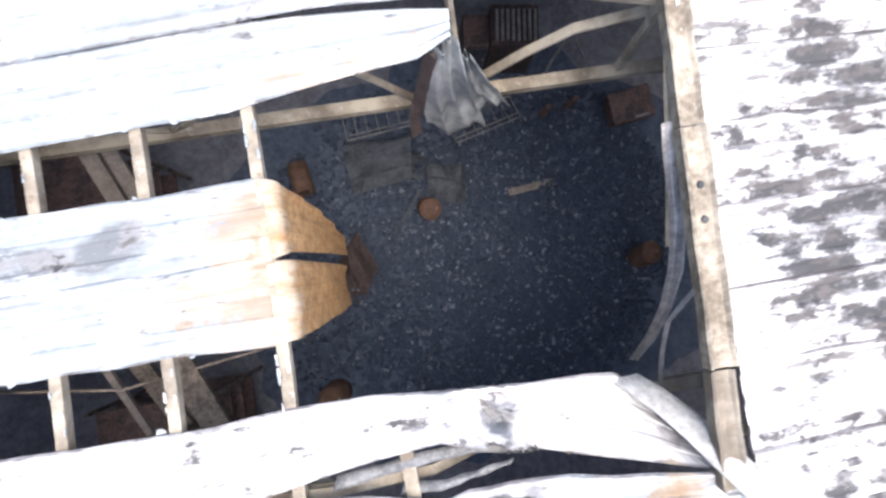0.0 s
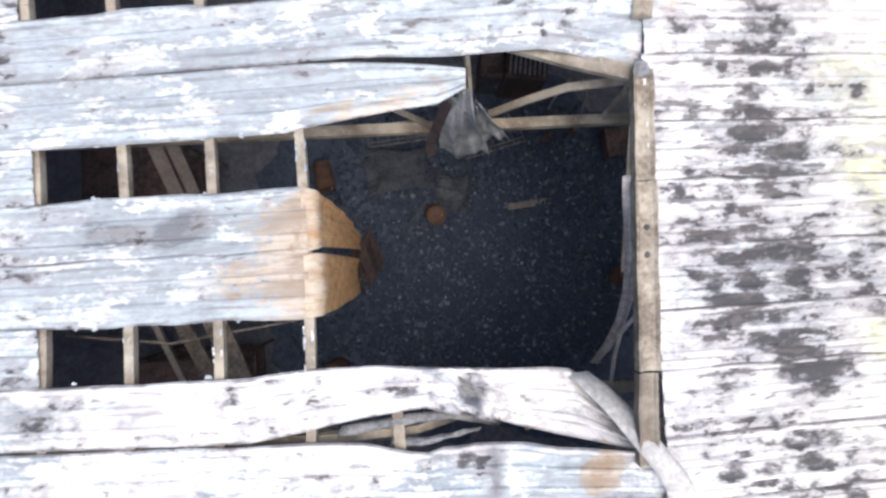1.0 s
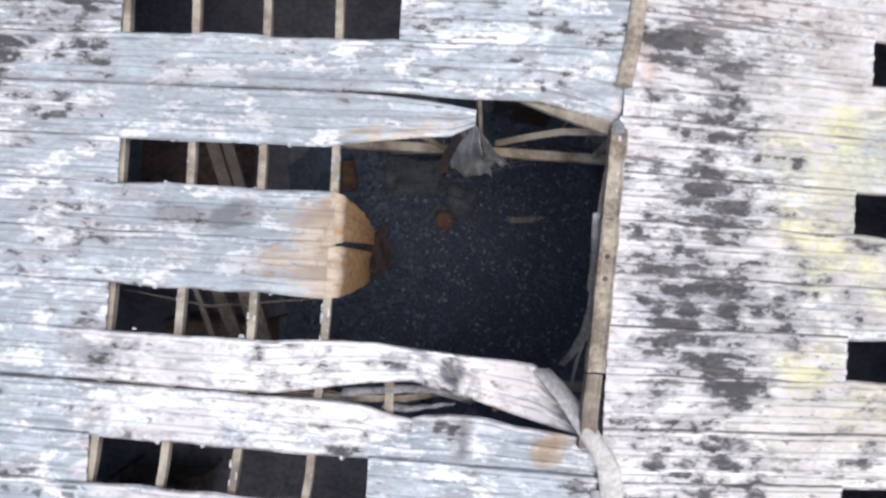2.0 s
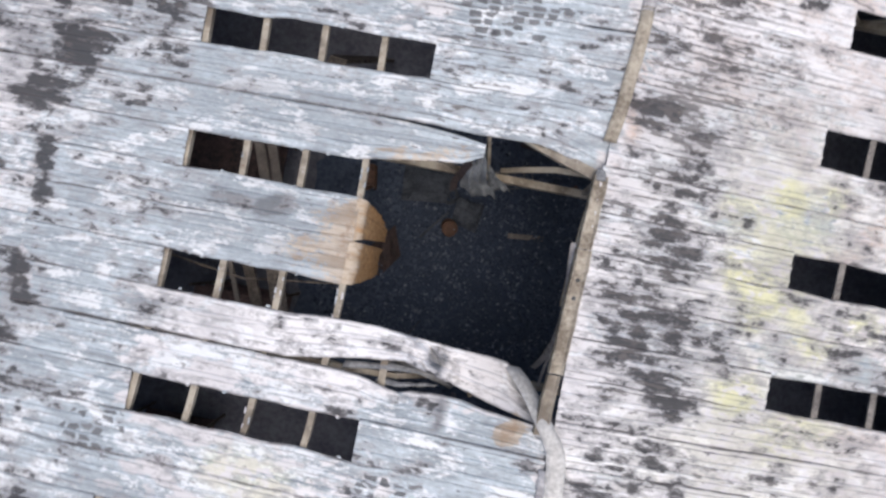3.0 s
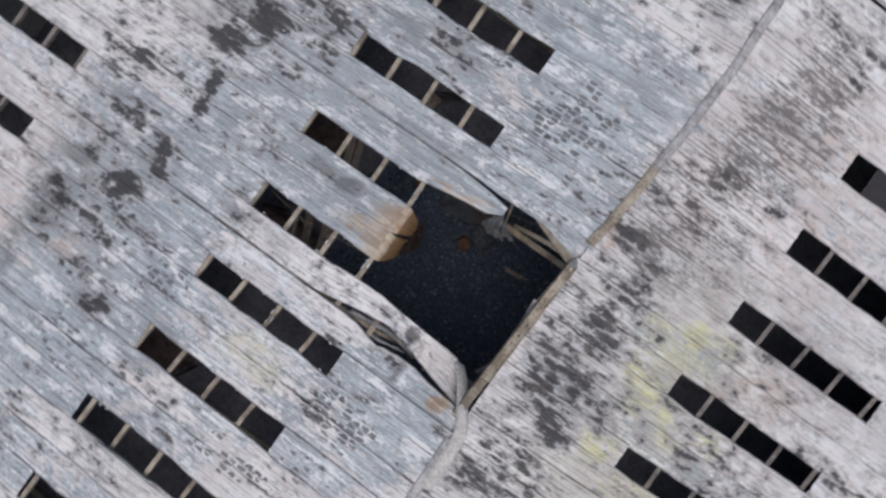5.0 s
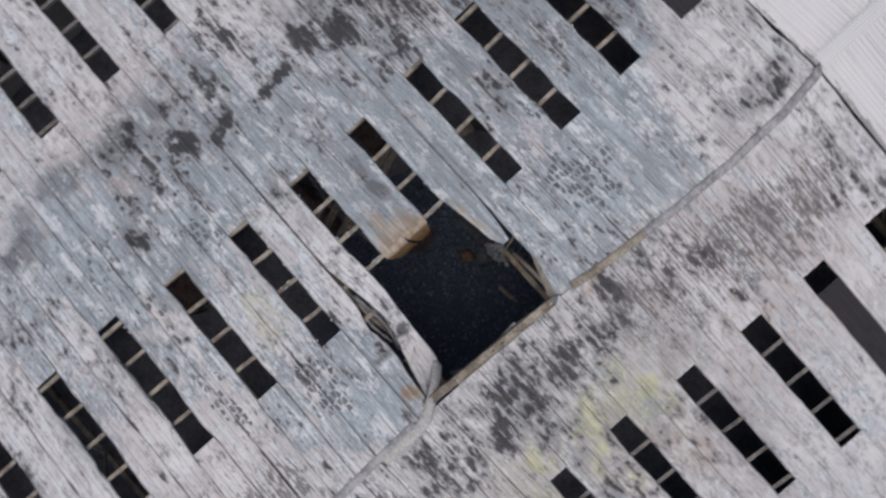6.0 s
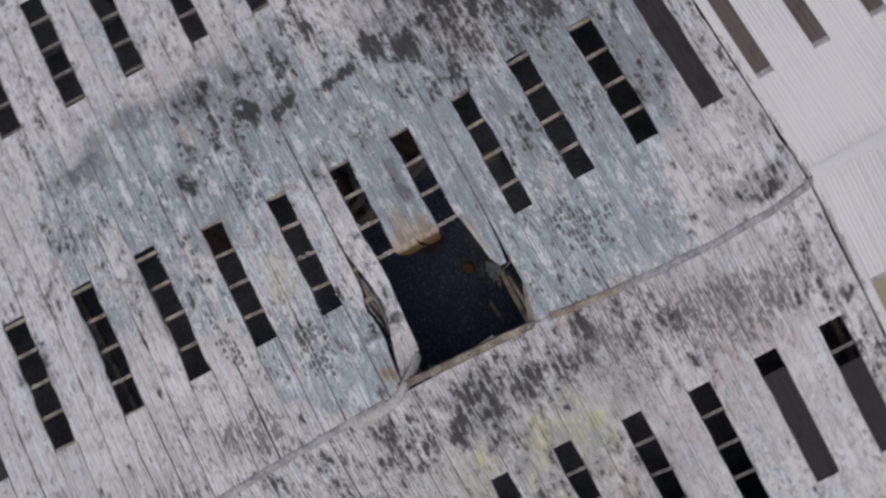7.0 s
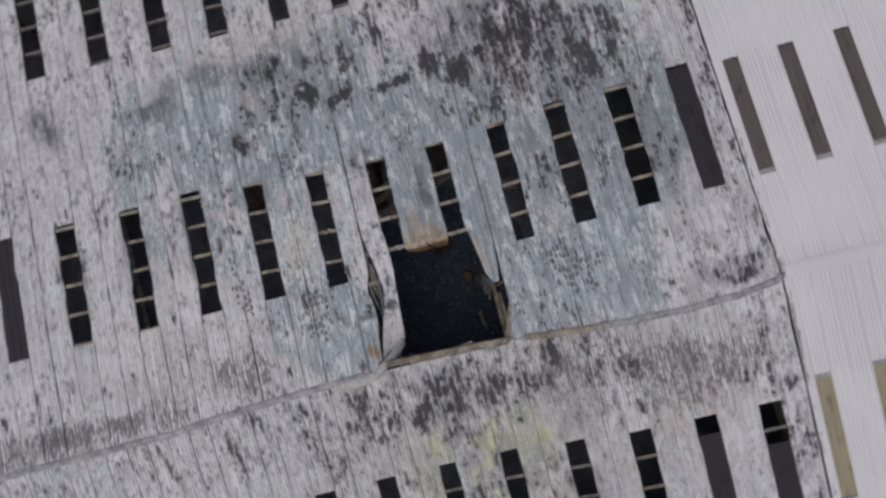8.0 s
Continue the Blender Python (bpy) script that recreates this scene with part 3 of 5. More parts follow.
# how far the buckled ridge line strays from straight
CAP_X = curve([(-31, 0.6), (-13.6, 0.5), (-10.7, 0.25), (-7, 0.1), (-3.9, 0.0), (2.9, 0.0), (4.2, 0.15), (5.4, 0.3), (8, 0.48), (10.5, 0.58), (12.8, 0.52), (14.8, 0.3), (15.2, 0.0), (44, 0.0)])


def flat(value):
    return lambda x: value


def buckle(x, y, amount):
    return amount * (noise.noise((x * 0.45, y * 0.8, 3.1)) + 0.5 * noise.noise((x * 1.3, y * 2.1, 9.7)))


def sheet(parent, x_lo, x_hi, ys, yn, lift=0.0, amount=0.012, step=0.25, sag=None, material=None, thick=0.004, rib=0.028, edge=0.0):
    """One profiled roof sheet from its low end to its high end, with side edges ys(x), yn(x); sag(x, v) bends it."""
    ys = ys if callable(ys) else flat(ys)
    yn = yn if callable(yn) else flat(yn)
    hi = x_hi if callable(x_hi) else flat(x_hi)
    count = max(3, int(abs(hi(0.5) - x_lo) / step) + 2)
    rows = []
    for i in range(count):
        row = []
        for v, h in PROFILE:
            x = x_lo + (hi(v) - x_lo) * i / (count - 1)
            s, e = ys(x), yn(x)
            y = s + (e - s) * v
            if edge:
                w = edge * noise.noise((x * 1.1, y * 0.2, 5.5))
                y += w * ((1 - v) ** 4 - v ** 4)
            z = roof_z(x - CAP_X(y) * max(0.0, 1 - abs(x) / 3)) + lift + h * rib + buckle(x, y, amount)
            if edge:
                z += edge * 0.7 * noise.noise((x * 0.9, y * 0.5, 1.5)) * (abs(2 * v - 1) ** 3)
            if sag:
                z += sag(x, v)
            row.append(((x, y, z), (0, 0, 1)))
        rows.append(row)
    if x_lo > 0:
        rows = [r for r in rows[::-1]]
    ob = part("sheet", shell(rows, thick), material or PAINT, parent)
    if material in (None, PAINT):
        wear_maps(ob.data)
    return ob


def box(bm, lo, hi, m=None, bevel=0.0):
    res = bmesh.ops.create_cube(bm, size=1.0)
    vs = res["verts"]
    c, s = [(a + b) / 2 for a, b in zip(lo, hi)], [b - a for a, b in zip(lo, hi)]
    bmesh.ops.scale(bm, vec=s, verts=vs)
    bmesh.ops.translate(bm, vec=c, verts=vs)
    if bevel:
        es = {e for v in vs for e in v.link_edges}
        out = bmesh.ops.bevel(bm, geom=list(es), offset=bevel, segments=1, affect="EDGES")
        vs = out["verts"]
    if m is not None:
        bmesh.ops.transform(bm, matrix=m, verts=list({v for v in vs}))
    return vs


def bar(bm, points, width, depth, twist=0.0, hollow=False):
    """A bar of rectangular section through points; width lies level, depth upright."""
    rings = []
    pts = [Vector(p) for p in points]
    for i, p in enumerate(pts):
        d = (pts[min(i + 1, len(pts) - 1)] - pts[max(i - 1, 0)]).normalized()
        side = d.cross(Vector((0, 0, 1)))
        side = side.normalized() if side.length > 0.05 else Vector((0, 1, 0))
        up = side.cross(d).normalized()
        a = radians(twist) * i / max(1, len(pts) - 1)
        s2, u2 = side * math.cos(a) + up * math.sin(a), up * math.cos(a) - side * math.sin(a)
        rings.append([bm.verts.new(p + s2 * sx * width / 2 + u2 * sz * depth / 2) for sx, sz in ((-1, -1), (1, -1), (1, 1), (-1, 1))])
    for a, b in zip(rings, rings[1:]):
        for k in range(4):
            bm.faces.new((a[k], a[(k + 1) % 4], b[(k + 1) % 4], b[k]))
    bm.faces.new(rings[0][::-1])
    bm.faces.new(rings[-1])


def i_beam(bm, points, width, depth, flange=0.03):
    pts = [Vector(p) for p in points]
    for dz, w, d in ((depth / 2 - flange / 2, width, flange), (-depth / 2 + flange / 2, width, flange), (0, flange, depth - 2 * flange)):
        bar(bm, [p + Vector((0, 0, dz)) for p in pts], w, d)


def z_purlin(bm, points, width=0.15, depth=0.15, lip=0.01):
    pts = [Vector(p) for p in points]
    bar(bm, [p + Vector((0, 0, -lip / 2)) for p in pts], width, lip)
    bar(bm, [p + Vector((width / 2 - lip / 2, 0, -depth / 2)) for p in pts], lip, depth - 2 * lip)
    bar(bm, [p + Vector((width * 0.3, 0, -depth + lip / 2)) for p in pts], width * 0.35, lip)


# ---- the roof sheets ----
roof_west = empty("roof_west", "fire-scorched white profiled steel roof slope with peeling paint", "roof")
roof_east = empty("roof_east", "soot-blotched white profiled steel roof slope with yellow stains", "roof")
roof_west_lower = empty("roof_west_lower", "lower tier of scorched white roof sheets", "roof")
roof_clean_west = empty("roof_clean_west", "clean white profiled steel roof beyond the burnt part", "roof")
roof_clean_east = empty("roof_clean_east", "clean white profiled steel roof slope beyond the burnt part", "roof")


def gaps(slots, start, end):
    """The stretches of y between openings."""
    edges = [start] + [e for c, *_ in slots for e in (c - half_of(c), c + half_of(c))] + [end]
    return list(zip(edges[::2], edges[1::2]))


def split(a, b, width=1.05):
    n = max(1, round((b - a) / width))
    return [(a + (b - a) * k / n, a + (b - a) * (k + 1) / n) for k in range(n)]


def lay(parent, slots, start, end, near, far, material, amount, edge, lift=0.0, skip=()):
    """Cover a slope between near (ridge side) and far (eave side) with sheets, leaving the openings."""
    side = -1 if far < 0 else 1
    k = 0
    for a, b in gaps(slots, start, end):
        for s, n in split(a, b):
            k += 1
            if any(lo < (s + n) / 2 < hi for lo, hi in skip):
                continue
            jag = random.uniform(-0.25, 0.25) if edge else 0.0
            sheet(parent, far + jag * side, near + CAP_X((s + n) / 2) * (abs(near) < 1), s - 0.02, n + 0.02, lift + 0.004 * (k % 3), amount, material=material, edge=edge)
    for c, a, b in slots:
        if b is None:
            sheet(parent, far, a + 0.06, c - half_of(c) - 0.05, c + half_of(c) + 0.05, lift + 0.013, amount, material=material)
            continue
        low, high = (a, b) if side < 0 else (b, a)
        sheet(parent, far, low + 0.06 * -side * -1, c - half_of(c) - 0.05, c + half_of(c) + 0.05, lift + 0.013, amount, material=material)
        sheet(parent, high, near + CAP_X(c) * (abs(near) < 1), c - half_of(c) - 0.05, c + half_of(c) + 0.05, lift + 0.013, amount, material=material)


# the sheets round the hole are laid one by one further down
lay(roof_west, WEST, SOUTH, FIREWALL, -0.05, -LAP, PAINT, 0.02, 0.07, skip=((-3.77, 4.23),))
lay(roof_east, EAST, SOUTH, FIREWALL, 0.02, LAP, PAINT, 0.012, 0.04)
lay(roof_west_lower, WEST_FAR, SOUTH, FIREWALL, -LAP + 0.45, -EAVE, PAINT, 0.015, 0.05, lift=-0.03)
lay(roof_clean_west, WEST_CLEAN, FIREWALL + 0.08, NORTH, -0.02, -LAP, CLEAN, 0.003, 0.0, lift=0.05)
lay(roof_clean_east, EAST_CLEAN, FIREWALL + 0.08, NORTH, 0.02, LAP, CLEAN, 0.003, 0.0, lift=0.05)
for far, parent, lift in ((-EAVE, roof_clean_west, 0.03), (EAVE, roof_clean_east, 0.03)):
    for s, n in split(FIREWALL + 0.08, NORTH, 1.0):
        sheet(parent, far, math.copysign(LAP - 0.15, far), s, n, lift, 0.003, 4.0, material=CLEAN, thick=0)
roof_east_lower = empty("roof_east_lower", "lower tier of white roof sheets", "roof")
for s, n in split(SOUTH, FIREWALL, 1.0):
    sheet(roof_east_lower, EAVE, LAP - 0.15, s, n, -0.03, 0.01, 4.0, thick=0)

# ---- the torn sheets round the hole ----
P3 = PURLINS[14]


def sag_south(x, v):
    droop = curve([(-6.5, 0), (-5.0, -0.05), (-3.4, -0.12), (-2.2, -0.4), (-0.9, -1.05), (0, -1.1)])(x)
    low = curve([(-6, 0), (-3.2, 0.0), (-2.4, -0.5), (-1.4, -0.5), (-0.2, -0.2)])(x)
    fold = 0.22 * math.exp(-((x + 3.3) / 0.35) ** 2) * (1 - v) ** 2
    crush = math.exp(-((x + 2.9) / 0.5) ** 2) * (0.20 * noise.noise((x * 4, v * 4, 1)) + 0.12 * noise.noise((x * 9, v * 8, 4)) - 0.16 * math.exp(-((v - 0.45) / 0.2) ** 2))
    d = x + 2.55 + 0.9 * v
    lip = (0.2 * math.exp(-(d / 0.4) ** 2) if d < 0 else 0.2 * max(0.0, 1 - d / 0.1)) * (1 - v ** 4)
    return droop * v + low * (1 - v) + fold * 0.5 + crush + lip


# two sheets north of the hole
sheet(roof_west, -LAP, curve([(0, 0.03), (0.3, 0.1), (1, 0.12)]), curve([(-13, 3.21), (-4.7, 3.24), (-2.6, 3.2), (-1.35, 3.24), (-0.85, 3.1), (-0.45, 2.94), (0.05, 2.72)]), 4.25, 0.01, 0.02, 0.5, edge=0.03,
      sag=lambda x, v: -0.25 * (1 - v) ** 2 * curve([(-5, 0), (-2.5, 0.6), (0, 1)])(x) + 0.08 * math.exp(-((x + 4.2) / 0.4) ** 2))
N1S = curve([(-13, 2.1), (-5.5, 2.14), (-4.9, 2.25), (-4.1, 2.38), (-3.05, 2.52), (-2.6, 2.76)])
N1N = curve([(-13, 3.24), (-4.7, 3.22), (-3.5, 3.17), (-2.6, 3.02)])
sheet(roof_west, -LAP, -2.62, N1S, N1N, 0.0, 0.02, 0.5, edge=0.03, sag=lambda x, v: -0.35 * curve([(-5.5, 0), (-2.6, 1)])(x) * (0.5 + 0.5 * (1 - v)))
# the two sheets between the openings, bent down over a purlin and hanging
for s, n in ((-0.77, 0.30), (0.23, 1.26)):
    sheet(roof_west, -LAP, P3 + 0.05, s, n, 0.006, 0.02, edge=0.05)
# two sheets south of the hole
S1N = curve([(-13, -1.66), (-7.9, -1.68), (-6.2, -1.65), (-5.2, -1.57), (-4.3, -1.55), (-3.4, -1.64), (-2.4, -1.73), (-1.5, -1.84), (-1.05, -1.92), (-0.58, -2.4), (-0.14, -3.0)])
S1S = curve([(-13, -2.68), (-6.3, -2.67), (-4.9, -2.42), (-4.0, -2.29), (-3.5, -2.2), (-3.0, -2.34), (-2.3, -2.62), (-1.4, -2.86), (-0.15, -3.1)])
sheet(roof_west, -LAP, curve([(0, -0.14), (0.5, -0.5), (1, -1.02)]), S1S, S1N, 0.012, 0.02, 0.1, sag=sag_south, edge=0.02)
S2N = curve([(-13, -2.7), (-5.66, -2.71), (-4.87, -2.69), (-4.43, -2.71), (-3.99, -2.88), (-3.56, -3.02), (-3.22, -2.9), (-2.74, -2.8), (-2.17, -2.8), (-1.52, -2.98), (-1.0, -3.02), (-0.1, -3.03)])
sheet(roof_west, -LAP, -0.05, -3.77, S2N, 0.0, 0.02, 0.25, edge=0.03, sag=lambda x, v: 0.05 * noise.noise((x * 2.5, v * 3, 8)) * v - 0.3 * math.exp(-((x + 3.5) / 0.6) ** 2) * v - 0.25 * math.exp(-((x + 1.2) / 0.9) ** 2) * v)


def hanging(name, parent, path, half, material, label, rib=0.014):
    """A sheet that hangs along path (x, z) rows; half(t) gives its two side edges."""
    rows = []
    pts = [Vector((x, 0, z)) for x, z in path]
    for i, p in enumerate(pts):
        d = (pts[min(i + 1, len(pts) - 1)] - pts[max(i - 1, 0)]).normalized()
        n = Vector((-d.z, 0, d.x))
        n = n if n.x > 0 or n.z > 0 else -n
        t = i / (len(pts) - 1)
        a, b = half(t)
        rows.append([(Vector((p.x, a + (b - a) * v, p.z)) + n * (h * rib + 0.05 * noise.noise((p.z * 1.5, v * 3, 2.2 + a))), n) for v, h in PROFILE])
    return part(name, shell(rows, 0.005), material, parent, label)


def bend(x, z, length, radius=0.35, steps=12):
    """A path that rolls over an edge at x, z and then falls straight."""
    out = [(x + radius * math.sin(a), z - radius * (1 - math.cos(a))) for a in np.linspace(0, math.pi / 2 * 1.02, 10)]
    px, pz = out[-1]
    return out + [(px + 0.06 * math.sin(3 * t), pz - length * t) for t in np.linspace(0.08, 1, steps)]


zb = roof_z(P3) + 0.012
hanging("hanging_sheet", roof_west, bend(P3 - 0.02, zb, 5.0, 0.26), lambda t: (0.245 + 0.2 * t, 1.26 - 0.1 * t - 0.34 * t ** 3), SCORCH, "rust-orange roof sheet bent down over a purlin")
hanging("hanging_sheet", roof_west, bend(P3 - 0.02, zb, 4.5, 0.26), lambda t: (-0.77 + 0.14 * t ** 2, 0.235 - 0.03 * t), SCORCH, "rust-orange roof sheet bent down over a purlin")


def crumpled_flap(left, right, folds, depth, hem, label):
    """A torn sheet hung between two side lines, folded across, with a hem that runs to points."""
    rows, nv, nu = [], 25, 20
    out = Vector((0.25, -0.95, 0.15)).normalized()
    ks = np.linspace(0, 1, len(left))
    ls, rs, drop_at = np.array(left), np.array(right), curve(hem)
    for i in range(nu):
        t = i / (nu - 1)
        a = Vector([np.interp(t, ks, ls[:, k]) for k in range(3)])
        b = Vector([np.interp(t, ks, rs[:, k]) for k in range(3)])
        row = []
        for j in range(nv):
            v = j / (nv - 1)
            wave = v * folds + 0.5 * noise.noise((t * 1.4, v * 1.5, depth))
            crease = (1 - abs(2 * (wave % 1) - 1)) ** 1.6
            p = a + (b - a) * v + out * (depth * crease * (1.1 - 0.5 * t) + 0.12 * noise.noise((t * 3, v * 2.5, 7)) + 0.04 * noise.noise((t * 9, v * 8, 2)))
            p += Vector((0.02, -0.1, -0.45)) * drop_at(v) * t ** 2
            row.append((p, out))
        rows.append(row)
    return part("hanging_flap", shell(rows, 0.006), GREY, roof_west, label, True)


crumpled_flap([(-2.85, 2.69, 8.35), (-2.91, 2.54, 7.9), (-2.97, 2.43, 7.2), (-3.02, 2.38, 6.5), (-3.0, 2.36, 6.2)], [(-2.56, 2.86, 8.35), (-2.48, 2.55, 7.9), (-2.34, 2.52, 7.2), (-2.1, 2.5, 6.5), (-1.95, 2.3, 6.0)],
              2.3, 0.17, [(0, 0.0), (0.35, 1.1), (0.45, 1.15), (0.7, 0.25), (0.85, 0.2), (1.0, 0.6)], "crumpled grey steel flap hanging into the hole")
crumpled_flap([(-2.48, 2.58, 8.2), (-2.3, 2.45, 7.0), (-2.1, 2.4, 6.4)], [(-2.40, 2.62, 8.2), (-2.08, 2.63, 7.4), (-1.54, 2.47, 6.4)],
              1.4, 0.10, [(0, 0.4), (0.3, 0.0), (0.7, 0.1), (1, 0.5)], "narrow crumpled grey steel flap")
bm = bmesh.new()
bar(bm, [(-2.9, 2.62, 8.25), (-3.0, 2.53, 7.5), (-3.1, 2.47, 6.7), (-3.17, 2.4, 6.2), (-3.16, 2.25, 5.7)], 0.2, 0.03, 25)
part("hanging_strip", bm, DULLRED, roof_west, "rust-brown strip hanging beside the flap")

# ---- ridge ----



def cap(parent, path, width=0.155, material=PAINT, label="", name="ridge_cap", drop=0.05):
    rows = []
    for i, (x, y, z) in enumerate(path):
        row = []
        for f in (-1, -0.55, -0.2, 0.2, 0.55, 1):
            row.append(((x + f * width, y, z - drop * abs(f) ** 1.5 + 0.006 * noise.noise((x * 3, y * 2, f))), (0, 0, 1)))
        rows.append(row)
    ob = part(name, shell(rows, 0.006), material, parent, label, material != CLEAN)
    if material == PAINT:
        wear_maps(ob.data)
    return ob


ridge = empty("ridge", "buckled ridge flashing along the burnt roof", "ridge flashing")
y = 3.5
while y < FIREWALL - 0.5:
    e = min(y + 3.1, FIREWALL)
    cap(ridge, [(CAP_X(q) + 0.05 * noise.noise((q * 0.8, 1, 1)), q, RIDGE + 0.09 + 0.02 * noise.noise((q, 2, 2))) for q in np.linspace(y, e + 0.08, 9)], material=RUSTY if y < 4 else CAP)
    y = e
y = -4.0
while y > SOUTH + 0.5:
    e = max(y - 3.1, SOUTH)
    cap(ridge, [(CAP_X(q) + 0.05 * noise.noise((q * 0.8, 1, 1)), q, RIDGE + 0.09 + 0.02 * noise.noise((q, 2, 2))) for q in np.linspace(y + 0.08, e, 9)][::-1], material=CAP)
    y = e
cap(ridge, [(-1.0, -1.98, 8.0), (-0.8, -2.15, 8.3), (-0.6, -2.38, 8.55), (-0.42, -2.63, 8.82), (-0.24, -2.92, 9.07), (-0.03, -3.22, 9.2), (0.12, -3.5, 9.2), (0.2, -3.9, 9.15), (0.24, -4.4, 9.12), (0.26, -5.0, 9.12), (0.18, -5.6, 9.11)], 0.22, PEELED, "ridge flashing peeled away and curling into the hole")
ridge_clean = empty("ridge_clean", "clean white ridge flashing", "ridge flashing")
y = FIREWALL + 0.15
while y < NORTH - 0.5:
    e = min(y + 3.1, NORTH)
    cap(ridge_clean, [(0, q, RIDGE + 0.14) for q in np.linspace(y, e + 0.06, 3)], 0.3, CLEAN)
    y = e

# ---- frame under the roof ----
roof_frame = empty("roof_frame", "burnt tan steel purlins and rafters under the roof", "roof frame")
CHORD = 6.1
BOW_WEST = curve([(-31, -1.0), (-17, -0.8), (-13.6, -0.68), (-10.4, -0.58), (-7.3, -0.47), (-4.2, -0.12), (-1.3, 0.0), (1.6, 0.0), (4.66, -0.12), (7.4, -0.25), (10.4, -0.3), (14.8, -0.3), (16, 0.0), (44, 0.0)])
BOW_EAST = curve([(-31, 0.0), (-1.4, 0.0), (1.5, 0.05), (4.4, 0.28), (7.4, 0.55), (10.4, 0.6), (14.8, 0.6), (16, 0.0), (44, 0.0)])


def bowed(px, y):
    """A purlin pushed out of line by the heat."""
    return px + (BOW_EAST(y) if px > 0 else BOW_WEST(y) + (0.6 if px < -13.5 else 0.0)) * min(1.0, abs(px) / 4)


for px in PURLINS + [0.386 + 1.441 * k for k in range(18)]:
    runs = [(SOUTH + 0.1, NORTH - 0.1)]
    if P3 + 0.1 < px < 0:
        runs = [(SOUTH + 0.1, -3.9), (3.9, NORTH - 0.1)]
    for a, b in runs:
        bm = bmesh.new()
        n = max(3, int((b - a) / 1.0))
        z_purlin(bm, [(bowed(px, q) + 0.03 * noise.noise((px, q * 0.5, 4)), q, roof_z(bowed(px, q)) - (0.045 if abs(px) < 12.5 else 0.12) + 0.02 * noise.noise((px, q * 0.4, 8))) for q in np.linspace(a, b, n)])
        part("purlin", bm, STEEL if -10.0 < px < 0 else DARK_PURLIN, roof_frame)


def truss(ry, hole=""):
    """A steel roof truss across the hall at ry; the parts over the hole are left out there."""
    whole = empty("roof_truss", "burnt tan steel roof truss " + ("torn open at the hole" if hole else "under the roof sheets"), "truss", "", "roof trusses", (0, ry, 0))
    for side in (-1, 1):
        knots = [0.15 + 2.35 * k for k in range(11)] + [EAVE - 0.4]
        top = [(side * q, ry, roof_z(q) - 0.33) for q in knots]
        if side < 0 and hole == "north":
            top = top[2:]
        if side < 0 and hole == "south":
            top = top[2:]
        bm = bmesh.new()
        i_beam(bm, top, 0.14, 0.18, 0.02)
        part("top_chord", bm, STEEL, whole)
        bm = bmesh.new()
        bar(bm, [(side * q, ry, CHORD + 0.02 * noise.noise((q, ry, 1))) for q in np.linspace(0.0, EAVE - 0.4, 9)], 0.21, 0.2)
        part("bottom_chord", bm, STEEL, whole)
        for k in range(len(knots) - 2):
            if side < 0 and hole and k < 2:
                continue
            a, b = (knots[k], knots[k + 1]) if k % 2 == 0 else (knots[k + 1], knots[k])
            bm = bmesh.new()
            bar(bm, [(side * a, ry, roof_z(a) - 0.4), (side * b, ry + 0.01, CHORD + 0.08)], 0.07, 0.07)
            part("web", bm, STEEL, whole)
        bm = bmesh.new()
        i_beam(bm, [(side * (EAVE - 0.55), ry, roof_z(EAVE) - 0.3), (side * (EAVE - 0.55), ry, 0.0)], 0.25, 0.3)
        part("column", bm, STEEL, whole)


for ry in (-28.6, -22.0, -15.2, -8.9, 9.0, 14.55, 19.4, 24.4, 29.4, 34.4, 39.4):
    truss(ry)
truss(2.75, "north")
truss(-2.72, "south")
# ridge member bared by the hole


def channel(y0, y1, slant, width, height, seed):
    """A burnt channel section with lips, buckled along its length."""
    rows = []
    for q in np.linspace(y0, y1, int(abs(y1 - y0) * 7) + 2):
        row = []
        for f, z in ((-1.0, -0.16), (-1.0, 0.02), (-0.86, 0.035), (-0.6, -0.015), (0.0, -0.03), (0.6, -0.015), (0.86, 0.03), (1.0, 0.02), (1.0, -0.14)):
            dent = noise.noise((f * 2, q * 1.4, seed))
            row.append(((slant * q - 0.1 + f * (width / 2) * (1 + 0.16 * noise.noise((f, q * 2.3, seed + 4))), q, RIDGE + height + z + 0.03 * dent), (0, 0, 1)))
        rows.append(row)
    return shell(rows, 0.01)


part("ridge_beam", channel(1.04, 2.72, 0.045, 0.31, 0.05, 6.0), RUSTY, roof_frame, "bared rusty tan ridge channel")
lower = part("ridge_beam", channel(-1.8, 1.02, 0.045, 0.335, 0.065, 9.0), RUSTY, roof_frame, "bared rusty tan ridge channel")
# two dark discs stand in for the holes in the channel
for y in (0.33, -0.08):
    bm = bmesh.new()
    bmesh.ops.create_cone(bm, cap_ends=True, segments=12, radius1=0.05, radius2=0.036, depth=0.03, matrix=Matrix.Translation((0.045 * y - 0.09, y, RIDGE + 0.055)))
    part("hole_disc", bm, DULL, lower, "dark disc drawn as a fixing hole")
part("ridge_beam", channel(-3.2, -1.84, 0.055, 0.29, 0.035, 2.0), STEEL, roof_frame)
